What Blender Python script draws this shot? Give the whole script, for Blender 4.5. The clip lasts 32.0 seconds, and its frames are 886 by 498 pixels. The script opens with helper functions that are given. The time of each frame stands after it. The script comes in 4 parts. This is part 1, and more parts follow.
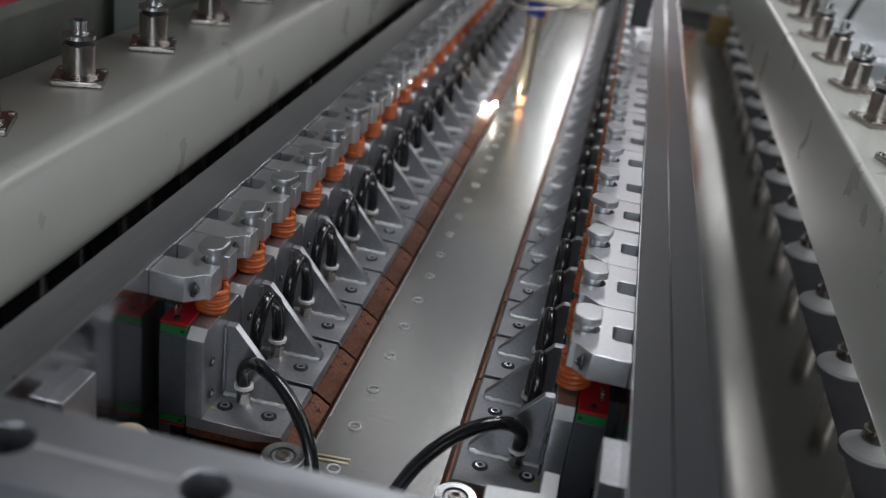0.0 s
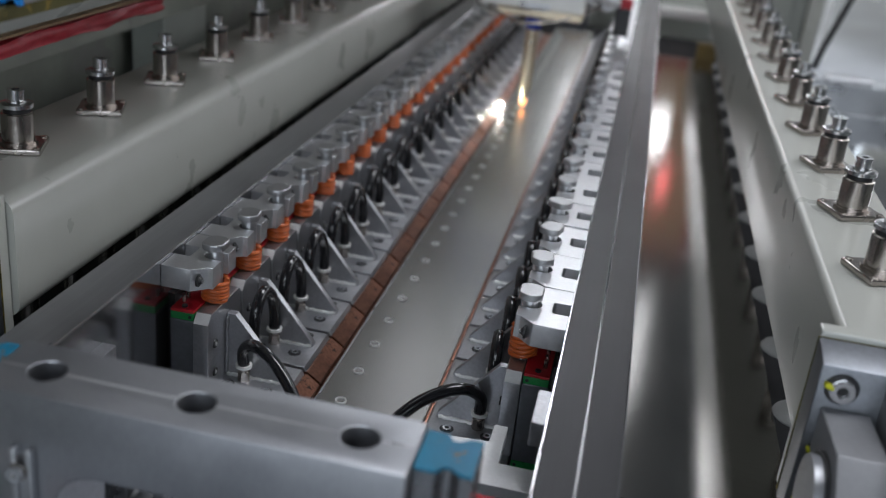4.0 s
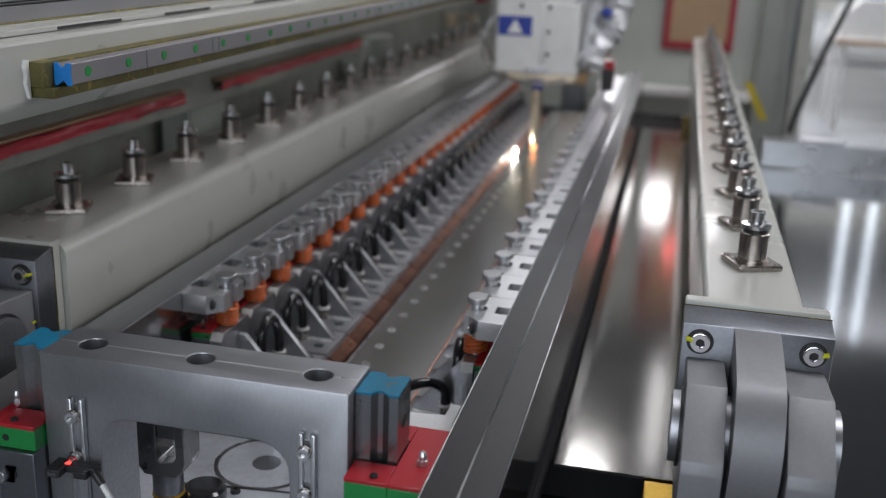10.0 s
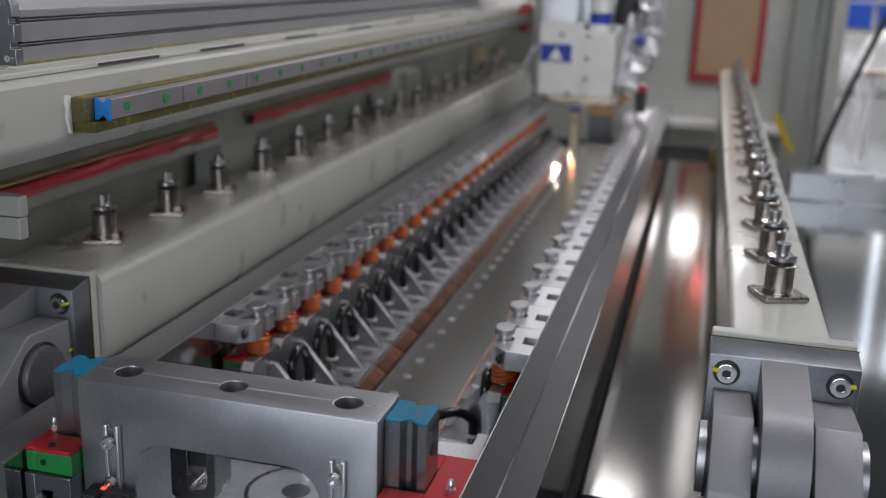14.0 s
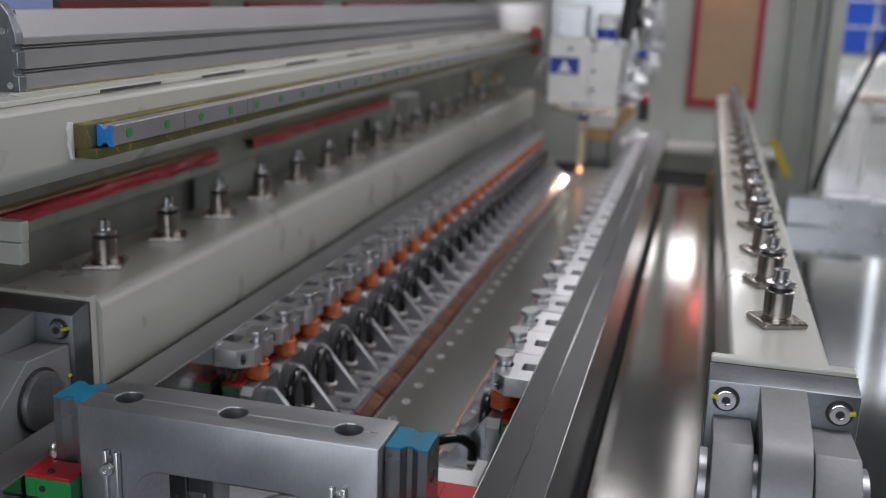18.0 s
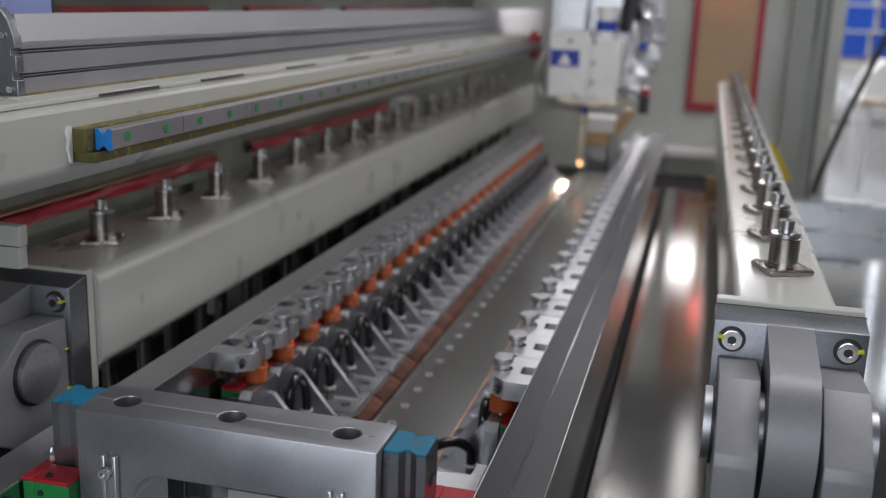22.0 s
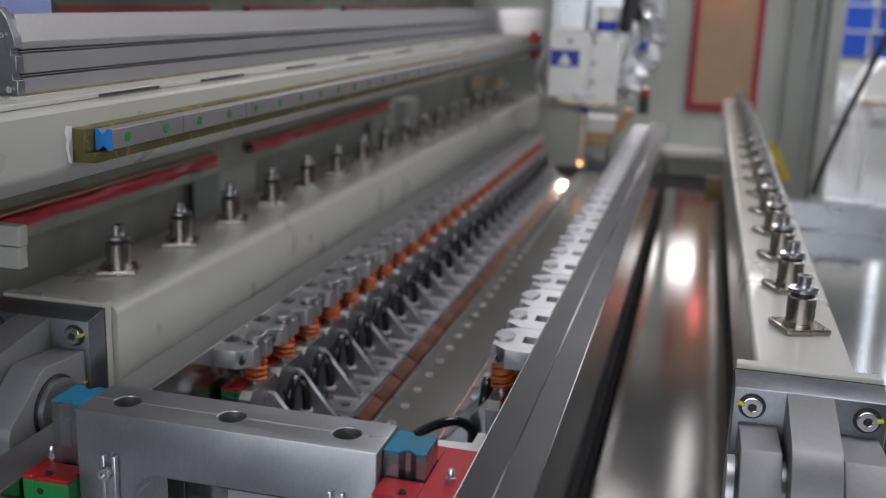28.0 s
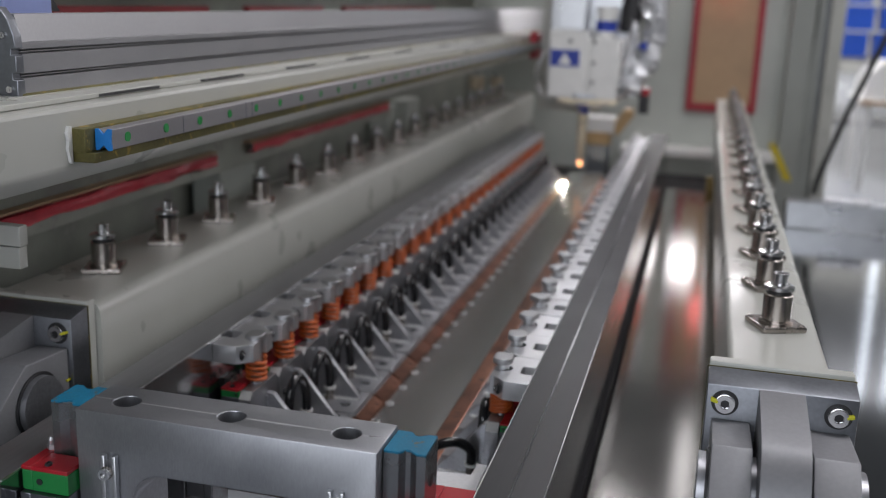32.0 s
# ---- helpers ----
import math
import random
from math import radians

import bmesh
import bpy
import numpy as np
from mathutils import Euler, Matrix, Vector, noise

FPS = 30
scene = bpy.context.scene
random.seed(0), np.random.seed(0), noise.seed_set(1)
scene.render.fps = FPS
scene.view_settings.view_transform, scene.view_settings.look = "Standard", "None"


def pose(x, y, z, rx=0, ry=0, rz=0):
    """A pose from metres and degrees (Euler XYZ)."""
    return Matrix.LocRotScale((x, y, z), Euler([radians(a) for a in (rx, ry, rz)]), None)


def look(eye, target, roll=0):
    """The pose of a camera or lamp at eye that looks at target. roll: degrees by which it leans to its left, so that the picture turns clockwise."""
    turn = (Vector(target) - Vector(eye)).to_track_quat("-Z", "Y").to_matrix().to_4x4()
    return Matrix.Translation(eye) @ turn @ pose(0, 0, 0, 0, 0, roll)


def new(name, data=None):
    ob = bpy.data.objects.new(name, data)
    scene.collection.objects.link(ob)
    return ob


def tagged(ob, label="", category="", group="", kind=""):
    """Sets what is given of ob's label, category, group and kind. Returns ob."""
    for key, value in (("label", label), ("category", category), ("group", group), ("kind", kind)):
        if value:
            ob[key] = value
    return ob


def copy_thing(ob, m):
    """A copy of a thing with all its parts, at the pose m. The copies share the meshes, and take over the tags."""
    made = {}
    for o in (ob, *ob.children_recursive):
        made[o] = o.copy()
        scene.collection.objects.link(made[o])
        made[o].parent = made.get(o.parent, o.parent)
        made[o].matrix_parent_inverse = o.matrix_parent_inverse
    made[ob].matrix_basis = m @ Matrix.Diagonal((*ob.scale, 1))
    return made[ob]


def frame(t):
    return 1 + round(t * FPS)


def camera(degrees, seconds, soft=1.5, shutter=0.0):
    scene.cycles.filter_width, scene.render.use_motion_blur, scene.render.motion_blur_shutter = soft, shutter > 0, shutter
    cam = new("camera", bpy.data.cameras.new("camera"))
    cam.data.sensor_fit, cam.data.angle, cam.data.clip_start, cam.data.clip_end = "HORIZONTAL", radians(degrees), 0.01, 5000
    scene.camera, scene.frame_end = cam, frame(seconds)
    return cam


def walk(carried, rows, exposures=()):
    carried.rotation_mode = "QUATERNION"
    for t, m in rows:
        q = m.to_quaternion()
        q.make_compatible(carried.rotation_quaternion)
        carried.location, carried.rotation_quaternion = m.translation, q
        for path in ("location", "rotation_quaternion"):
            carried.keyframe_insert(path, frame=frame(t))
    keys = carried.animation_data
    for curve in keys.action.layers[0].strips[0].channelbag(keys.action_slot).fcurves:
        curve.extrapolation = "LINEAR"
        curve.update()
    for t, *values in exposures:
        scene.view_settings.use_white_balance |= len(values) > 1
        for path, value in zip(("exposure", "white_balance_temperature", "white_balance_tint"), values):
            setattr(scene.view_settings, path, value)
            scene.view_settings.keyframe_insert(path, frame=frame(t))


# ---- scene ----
cam = camera(47.79, 32.0, soft=1.1)
cam.data.dof.use_dof = True
cam.data.dof.focus_distance, cam.data.dof.aperture_fstop = 0.88, 4.5
PATH = [
    (0.0, (0.1362, -0.3344, 1.2933), (-0.0513, 1.0134, 0.6621), 8.36),
    (0.5, (0.1374, -0.3379, 1.2932), (-0.0519, 1.0110, 0.6650), 8.36),
    (1.0, (0.1434, -0.3489, 1.2967), (-0.0532, 1.0017, 0.6742), 8.23),
    (1.5, (0.1534, -0.3677, 1.2975), (-0.0509, 0.9875, 0.6876), 8.00),
    (2.0, (0.1664, -0.3866, 1.3047), (-0.0438, 0.9693, 0.6986), 7.58),
    (2.5, (0.1778, -0.4049, 1.3100), (-0.0372, 0.9536, 0.7113), 7.33),
    (3.0, (0.1903, -0.4260, 1.3152), (-0.0277, 0.9341, 0.7214), 6.98),
    (3.5, (0.2013, -0.4423, 1.3173), (-0.0210, 0.9190, 0.7278), 6.64),
    (5.5, (0.2521, -0.5300, 1.3234), (-0.0255, 0.8356, 0.7684), 4.89),
    (6.0, (0.2705, -0.5565, 1.3253), (-0.0158, 0.8137, 0.7862), 4.37),
    (6.5, (0.2814, -0.5738, 1.3250), (-0.0113, 0.8002, 0.7993), 4.01),
    (7.0, (0.2914, -0.5906, 1.3251), (-0.0081, 0.7869, 0.8125), 3.69),
    (7.5, (0.3003, -0.6037, 1.3248), (-0.0019, 0.7761, 0.8199), 3.41),
    (8.0, (0.3081, -0.6148, 1.3252), (0.0038, 0.7680, 0.8299), 3.20),
    (8.5, (0.3165, -0.6273, 1.3249), (0.0091, 0.7589, 0.8412), 2.98),
    (9.0, (0.3233, -0.6381, 1.3254), (0.0139, 0.7512, 0.8519), 2.76),
    (9.5, (0.3329, -0.6521, 1.3255), (0.0209, 0.7410, 0.8652), 2.50),
    (10.0, (0.3410, -0.6640, 1.3250), (0.0273, 0.7322, 0.8755), 2.25),
    (10.5, (0.3471, -0.6734, 1.3246), (0.0315, 0.7252, 0.8838), 2.06),
    (11.0, (0.3470, -0.6765, 1.3250), (0.0238, 0.7223, 0.8902), 2.10),
    (11.5, (0.3424, -0.6775, 1.3263), (-0.0091, 0.7169, 0.8995), 2.16),
    (12.0, (0.3423, -0.6787, 1.3277), (-0.0197, 0.7192, 0.9218), 2.02),
    (12.5, (0.3426, -0.6785, 1.3274), (-0.0217, 0.7187, 0.9213), 1.78),
    (13.0, (0.3442, -0.6779, 1.3274), (-0.0123, 0.7214, 0.9215), 1.78),
    (13.5, (0.3436, -0.6781, 1.3280), (-0.0123, 0.7214, 0.9222), 1.87),
    (14.0, (0.3432, -0.6783, 1.3285), (-0.0145, 0.7209, 0.9231), 1.91),
    (14.5, (0.3435, -0.6789, 1.3294), (-0.0145, 0.7218, 0.9294), 1.93),
    (16.5, (0.3430, -0.6803, 1.3310), (-0.0176, 0.7258, 0.9530), 1.90),
    (17.0, (0.3426, -0.6800, 1.3312), (-0.0176, 0.7266, 0.9548), 1.94),
    (17.5, (0.3428, -0.6800, 1.3319), (-0.0172, 0.7272, 0.9575), 1.98),
    (18.0, (0.3413, -0.6812, 1.3323), (-0.0158, 0.7273, 0.9600), 2.03),
    (18.5, (0.3428, -0.6804, 1.3324), (-0.0162, 0.7280, 0.9614), 1.97),
    (19.0, (0.3417, -0.6814, 1.3321), (-0.0150, 0.7280, 0.9628), 2.03),
    (19.5, (0.3433, -0.6801, 1.3307), (-0.0161, 0.7293, 0.9641), 1.98),
    (20.0, (0.3423, -0.6808, 1.3308), (-0.0153, 0.7295, 0.9657), 2.01),
    (21.0, (0.3426, -0.6809, 1.3316), (-0.0151, 0.7292, 0.9658), 1.99),
    (32.0, (0.3426, -0.6809, 1.3316), (-0.0151, 0.7292, 0.9658), 1.99),
]
walk(cam, [(t, look(e, g, r)) for t, e, g, r in PATH],
     [(0, 0.0, 6450, 10), (3, 0.0, 6350, 10), (7, -0.08, 6220, 11), (9, -0.05, 6350, 11), (11, -0.03, 6600, 14), (32, -0.03, 6600, 14)])

# ---- light: a bright factory hall, with unseen lamps added for single parts ----
world = bpy.data.worlds.new("hall_light")
scene.world = world
world.use_nodes = True
world.node_tree.nodes["Background"].inputs[0].default_value = (0.80, 0.90, 1.0, 1)
world.node_tree.nodes["Background"].inputs[1].default_value = 0.006


def area_lamp(name, at, target, sx, sy, watts, colour=(0.965, 0.97, 1.0)):
    d = bpy.data.lights.new(name, "AREA")
    d.shape, d.size, d.size_y, d.energy, d.color = "RECTANGLE", sx, sy, watts, colour
    ob = new(name, d)
    ob.matrix_world = look(at, target)
    return ob


# Unseen lamps placed for the two glints mirrored in the right-hand sheet.
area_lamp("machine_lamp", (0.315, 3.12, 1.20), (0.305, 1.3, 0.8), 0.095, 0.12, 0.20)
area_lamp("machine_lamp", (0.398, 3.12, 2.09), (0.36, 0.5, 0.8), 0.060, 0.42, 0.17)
# Unseen lamps added by the end wall to brighten levers and feet.
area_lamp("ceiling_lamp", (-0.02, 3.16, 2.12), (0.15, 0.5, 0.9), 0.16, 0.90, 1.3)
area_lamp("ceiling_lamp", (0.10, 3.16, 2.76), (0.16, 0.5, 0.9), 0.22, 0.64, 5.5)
# Added without a known source, to whiten the far levers.
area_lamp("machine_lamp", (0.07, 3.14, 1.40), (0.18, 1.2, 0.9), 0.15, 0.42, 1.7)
area_lamp("ceiling_lamp", (0.98, 0.75, 3.4), (0.22, 0.75, 0.8), 0.8, 1.8, 37)
# Unseen lamp added to brighten the centre sheet.
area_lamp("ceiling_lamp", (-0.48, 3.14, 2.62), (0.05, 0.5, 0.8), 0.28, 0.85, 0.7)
area_lamp("ceiling_lamp", (-1.05, 0.9, 3.2), (0.1, 0.9, 0.8), 2.4, 0.5, 3)
# Unseen fill lamps, added behind the camera for faces turned to it.
area_lamp("work_lamp", (0.1, -3.0, 2.2), (0.0, 0.4, 0.9), 2.8, 1.2, 31, (0.86, 0.93, 1.0))
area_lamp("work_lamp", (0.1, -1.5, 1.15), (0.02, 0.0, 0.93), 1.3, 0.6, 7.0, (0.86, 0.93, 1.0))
# No window stands here: a fill lamp added for faces turned right.
area_lamp("window_light", (2.1, 1.1, 2.05), (-0.3, 1.4, 1.1), 2.0, 1.0, 11, (0.97, 0.98, 1.0))
area_lamp("hall_tube", (1.50, 6.0, 1.98), (1.1, 1.5, 0.9), 0.045, 1.15, 0.36, (0.82, 0.91, 1.0))
area_lamp("hall_tube", (1.66, 6.0, 1.98), (1.1, 1.5, 0.9), 0.045, 1.15, 0.36, (0.82, 0.91, 1.0))
# Unseen lamps added to brighten the hall, kept clear of the table's reflections.
area_lamp("ceiling_lamp", (8.5, 11.5, 5.8), (3.0, 10.0, 0.0), 2.0, 5.0, 160)
area_lamp("ceiling_lamp", (6.0, 8.5, 3.8), (2.6, 7.2, 0.4), 4.0, 4.0, 45)
area_lamp("ceiling_lamp", (0.3, 7.0, 2.3), (2.2, 6.2, 0.7), 1.2, 1.2, 75)
area_lamp("ceiling_lamp", (3.0, 16.0, 5.6), (3.0, 24.0, 2.0), 5.0, 1.0, 700)


# ---- materials ----
def mat(name, colour, rough=0.5, metal=0.0, grain=0.0, scale=60.0, stretch=(1, 1, 1), bump=0.0, mottle=0.12, coat=0.0, spec=0.5, aniso=0.0, rv=0.16):
    m = bpy.data.materials.new(name)
    m.use_nodes = True
    nt = m.node_tree
    b = nt.nodes["Principled BSDF"]
    b.inputs["Metallic"].default_value = metal
    b.inputs["Coat Weight"].default_value = coat
    b.inputs["Specular IOR Level"].default_value = spec
    b.inputs["Anisotropic"].default_value = aniso
    tc = nt.nodes.new("ShaderNodeTexCoord")
    mp = nt.nodes.new("ShaderNodeMapping")
    mp.inputs["Scale"].default_value = stretch
    nt.links.new(tc.outputs["Object"], mp.inputs["Vector"])
    fine = nt.nodes.new("ShaderNodeTexNoise")
    fine.inputs["Scale"].default_value = scale * 6
    fine.inputs["Detail"].default_value = 3
    nt.links.new(mp.outputs["Vector"], fine.inputs["Vector"])
    big = nt.nodes.new("ShaderNodeTexNoise")
    big.inputs["Scale"].default_value = scale * 0.35
    big.inputs["Detail"].default_value = 5
    nt.links.new(tc.outputs["Object"], big.inputs["Vector"])
    ramp = nt.nodes.new("ShaderNodeMapRange")
    ramp.inputs["From Min"].default_value, ramp.inputs["From Max"].default_value = 0.25, 0.75
    ramp.inputs["To Min"].default_value, ramp.inputs["To Max"].default_value = 1 - mottle, 1 + mottle
    nt.links.new(big.outputs["Fac"], ramp.inputs["Value"])
    info = nt.nodes.new("ShaderNodeObjectInfo")
    rnd = nt.nodes.new("ShaderNodeMapRange")
    rnd.inputs["To Min"].default_value, rnd.inputs["To Max"].default_value = 0.95, 1.05
    nt.links.new(info.outputs["Random"], rnd.inputs["Value"])
    g = nt.nodes.new("ShaderNodeMapRange")
    g.inputs["From Min"].default_value, g.inputs["From Max"].default_value = 0.2, 0.8
    g.inputs["To Min"].default_value, g.inputs["To Max"].default_value = 1 - grain, 1 + grain
    nt.links.new(fine.outputs["Fac"], g.inputs["Value"])
    m1 = nt.nodes.new("ShaderNodeMath"); m1.operation = "MULTIPLY"
    m2 = nt.nodes.new("ShaderNodeMath"); m2.operation = "MULTIPLY"
    nt.links.new(ramp.outputs[0], m1.inputs[0]); nt.links.new(g.outputs[0], m1.inputs[1])
    nt.links.new(m1.outputs[0], m2.inputs[0]); nt.links.new(rnd.outputs[0], m2.inputs[1])
    mul = nt.nodes.new("ShaderNodeVectorMath"); mul.operation = "SCALE"
    mul.inputs[0].default_value = colour
    nt.links.new(m2.outputs[0], mul.inputs["Scale"])
    nt.links.new(mul.outputs[0], b.inputs["Base Color"])
    rr = nt.nodes.new("ShaderNodeMapRange")
    rr.inputs["From Min"].default_value, rr.inputs["From Max"].default_value = 0.25, 0.75
    rr.inputs["To Min"].default_value, rr.inputs["To Max"].default_value = rough * (1 - rv), min(1, rough * (1 + rv))
    nt.links.new(big.outputs["Fac"], rr.inputs["Value"])
    nt.links.new(rr.outputs[0], b.inputs["Roughness"])
    if bump:
        bp = nt.nodes.new("ShaderNodeBump")
        bp.inputs["Strength"].default_value = bump
        bp.inputs["Distance"].default_value = 0.0004
        nt.links.new(fine.outputs["Fac"], bp.inputs["Height"])
        nt.links.new(bp.outputs[0], b.inputs["Normal"])
    return m


def glow(name, colour, strength):
    m = bpy.data.materials.new(name)
    m.use_nodes = True
    b = m.node_tree.nodes["Principled BSDF"]
    b.inputs["Base Color"].default_value = (*colour, 1)
    b.inputs["Emission Color"].default_value = (*colour, 1)
    b.inputs["Emission Strength"].default_value = strength
    return m


M_CREAM = mat("cream_paint", (0.48, 0.485, 0.445), 0.30, 0, 0.0, 30, mottle=0.05, coat=0.12)
M_BACKPAINT = mat("dark_grey_green_paint", (0.31, 0.325, 0.285), 0.45, 0, 0.04, 20, mottle=0.30, bump=0.05)


def worn(m, ground, scale, share):
    """Lets a ground colour show through chips in a coat."""
    nt = m.node_tree
    b = nt.nodes["Principled BSDF"]
    old = b.inputs["Base Color"].links[0].from_socket
    tc = nt.nodes.new("ShaderNodeTexCoord")
    n = nt.nodes.new("ShaderNodeTexNoise")
    n.inputs["Scale"].default_value, n.inputs["Detail"].default_value, n.inputs["Roughness"].default_value = scale, 6, 0.7
    nt.links.new(tc.outputs["Object"], n.inputs["Vector"])
    r = nt.nodes.new("ShaderNodeMapRange")
    r.inputs["From Min"].default_value, r.inputs["From Max"].default_value = share, share + 0.04
    nt.links.new(n.outputs["Fac"], r.inputs["Value"])
    mix = nt.nodes.new("ShaderNodeMix")
    mix.data_type = "RGBA"
    nt.links.new(r.outputs[0], mix.inputs["Factor"])
    nt.links.new(old, mix.inputs[6])
    mix.inputs[7].default_value = (*ground, 1)
    nt.links.new(mix.outputs[2], b.inputs["Base Color"])


M_GREYPAINT = mat("grey_green_paint", (0.50, 0.53, 0.49), 0.4, 0, 0.03, 20, mottle=0.08, bump=0.05)
M_STEEL = mat("machined_steel", (0.30, 0.304, 0.313), 0.28, 0.95, 0.06, 40, mottle=0.10, bump=0.02)
M_STEELX = mat("milled_steel", (0.37, 0.378, 0.400), 0.40, 0.90, 0.14, 40, (12, 1, 1), 0.07, mottle=0.20)
M_DARK = mat("dark_oiled_steel", (0.20, 0.21, 0.23), 0.36, 0.85, 0.1, 40, mottle=0.15, bump=0.08)
M_LEVER = mat("grey_blasted_steel", (0.45, 0.455, 0.475), 0.35, 0.9, 0.12, 50, mottle=0.14, bump=0.08)
M_TOP = mat("ground_steel_lever", (0.66, 0.665, 0.68), 0.38, 0.95, 0.06, 40, (1, 3, 1), mottle=0.06)
M_BOLT = mat("matte_steel_bolt", (0.46, 0.465, 0.475), 0.36, 0.9, 0.05, 50, mottle=0.08)
M_ALU = mat("bright_milled_aluminium", (0.78, 0.79, 0.80), 0.42, 0.35, 0.05, 40, mottle=0.06)
M_BAR = mat("ground_steel_bar", (0.36, 0.364, 0.375), 0.13, 0.96, 0.04, 30, (1.6, 0.06, 1.6), mottle=0.05, rv=0.10)
# Same ground steel twice, with shade and light put into the colours.
M_BARTOP_SHADED = mat("ground_steel_shaded", (0.046, 0.0465, 0.050), 0.42, 0.75, 0.06, 30, (1.6, 0.06, 1.6), mottle=0.07, rv=0.08)
M_BARTOP_LIT = mat("ground_steel_lit", (0.34, 0.344, 0.355), 0.30, 0.85, 0.06, 30, (1.6, 0.06, 1.6), mottle=0.09, rv=0.10)
M_BRIGHT = mat("bright_aluminium", (0.62, 0.63, 0.65), 0.30, 0.9, 0.08, 50, (8, 1, 1), 0.08)
M_CHROME = mat("polished_steel_screw", (0.78, 0.78, 0.79), 0.22, 1.0, 0.03, 60, mottle=0.06)
M_FOIL = mat("crumpled_foil", (0.66, 0.67, 0.69), 0.46, 0.65, 0.15, 8, bump=0.5)
M_LUG = mat("matte_ground_steel", (0.255, 0.257, 0.270), 0.50, 0.35, 0.06, 40, mottle=0.10, bump=0.04)
M_RAIL = mat("guide_rail_steel", (0.36, 0.345, 0.36), 0.34, 0.75, 0.03, 40, mottle=0.05)
M_NICKEL = mat("nickel_plated_brass", (0.46, 0.42, 0.39), 0.25, 1.0, 0.04, 60, mottle=0.08)
M_SHEET = mat("brushed_stainless_sheet", (0.47, 0.465, 0.452), 0.24, 1.0, 0.13, 22, (0.25, 10, 1), 0.16, mottle=0.04, rv=0.05)
M_SHEETR = mat("smooth_stainless_sheet", (0.40, 0.39, 0.37), 0.115, 1.0, 0.05, 22, (0.25, 6, 1), 0.08, mottle=0.05, rv=0.10)
M_TABLE = mat("polished_stainless_table", (0.36, 0.37, 0.38), 0.09, 1.0, 0.04, 6, mottle=0.05, rv=0.2)
M_COPPER = mat("worn_copper", (0.28, 0.130, 0.085), 0.34, 0.95, 0.32, 45, mottle=0.6, bump=0.15)
M_ORANGE = mat("orange_lacquered_spring", (0.50, 0.105, 0.02), 0.38, 0, 0.05, 60, mottle=0.1, coat=0.2)
M_BLACK = mat("black_rubber_hose", (0.012, 0.012, 0.014), 0.18, 0, 0, 60, coat=0.5)
M_BLACKM = mat("black_plastic", (0.02, 0.02, 0.022), 0.45, 0, 0.05, 60)
M_RED = mat("red_plastic", (0.40, 0.010, 0.02), 0.4, 0, 0.05, 60, mottle=0.08)
M_GREEN = mat("green_plastic", (0.01, 0.22, 0.05), 0.4, 0, 0.05, 60, mottle=0.06)
M_BLUE = mat("blue_plastic_cap", (0.006, 0.165, 0.29), 0.4, 0, 0.15, 60, mottle=0.2)
M_CAPBLUE = mat("clean_blue_plastic", (0.01, 0.21, 0.62), 0.35, 0, 0.03, 60, mottle=0.05)
M_REDPAINT = mat("red_paint_strip", (0.34, 0.03, 0.04), 0.42, 0, 0.1, 20, mottle=0.2)
M_TAPE = mat("dull_red_film", (0.50, 0.045, 0.065), 0.36, 0, 0.15, 12, mottle=0.35, bump=0.1)
M_YELLOW = mat("yellow_warning_paint", (0.65, 0.50, 0.02), 0.45, 0, 0.08, 30)
M_WOOD = mat("pale_wood", (0.45, 0.30, 0.15), 0.55, 0, 0.15, 20, (1, 8, 1), mottle=0.15)
M_POST = mat("grey_door_paint", (0.30, 0.315, 0.29), 0.45, 0, 0.03, 20, mottle=0.10)
M_HALL = mat("hall_plaster", (0.22, 0.225, 0.23), 0.8, 0, 0.05, 2, mottle=0.12)
M_BEIGE = mat("plain_beige", (0.62, 0.52, 0.38), 0.45, 0, 0.04, 30)
M_OLIVE = mat("oil_stained_edge", (0.13, 0.115, 0.035), 0.5, 0.3, 0.2, 50, mottle=0.4)
M_BRASS = mat("pale_brass", (0.86, 0.76, 0.58), 0.30, 0.75, 0.05, 60, mottle=0.10)
# Near-black: the shade in the gaps by the bars is in this colour.
M_NEARBLACK = mat("near_black_steel", (0.016, 0.016, 0.018), 0.6, 0.0, 0.10, 40, mottle=0.15, spec=0.12)
M_BURR = mat("bright_punched_edge", (0.85, 0.85, 0.84), 0.45, 0.8, 0.05, 60)
M_WHITE = mat("white_silicone", (0.80, 0.80, 0.78), 0.5, 0, 0.03, 60, mottle=0.06)
M_CUP = mat("grey_white_silicone_cup", (0.45, 0.45, 0.44), 0.55, 0, 0.03, 60, mottle=0.06)
M_PROFILE = mat("anodised_profile", (0.33, 0.33, 0.34), 0.40, 0.6, 0.04, 50, mottle=0.05)
M_DULLGOLD = mat("dull_brown_brass", (0.22, 0.15, 0.05), 0.45, 0.4, 0.1, 60, mottle=0.25)
M_HAZEBLUE = mat("lavender_plastic", (0.27, 0.33, 0.62), 0.4, 0, 0.03, 30)
M_PLATE = mat("blotchy_ground_plate", (0.66, 0.69, 0.74), 0.36, 0.55, 0.10, 28, mottle=0.28, bump=0.05)
M_GOLD = mat("gold_chromated_zinc", (0.60, 0.38, 0.06), 0.3, 0.9, 0.1, 60, mottle=0.2)
M_BROWN = mat("brown_board", (0.43, 0.29, 0.175), 0.6, 0, 0.08, 15)
M_LABEL = mat("blue_label", (0.02, 0.05, 0.36), 0.4, 0, 0, 40)
M_CRATE = mat("blue_crate_plastic", (0.02, 0.10, 0.55), 0.4, 0, 0.03, 10)
M_MARK = mat("yellow_paint_mark", (0.62, 0.62, 0.02), 0.5, 0, 0, 60)
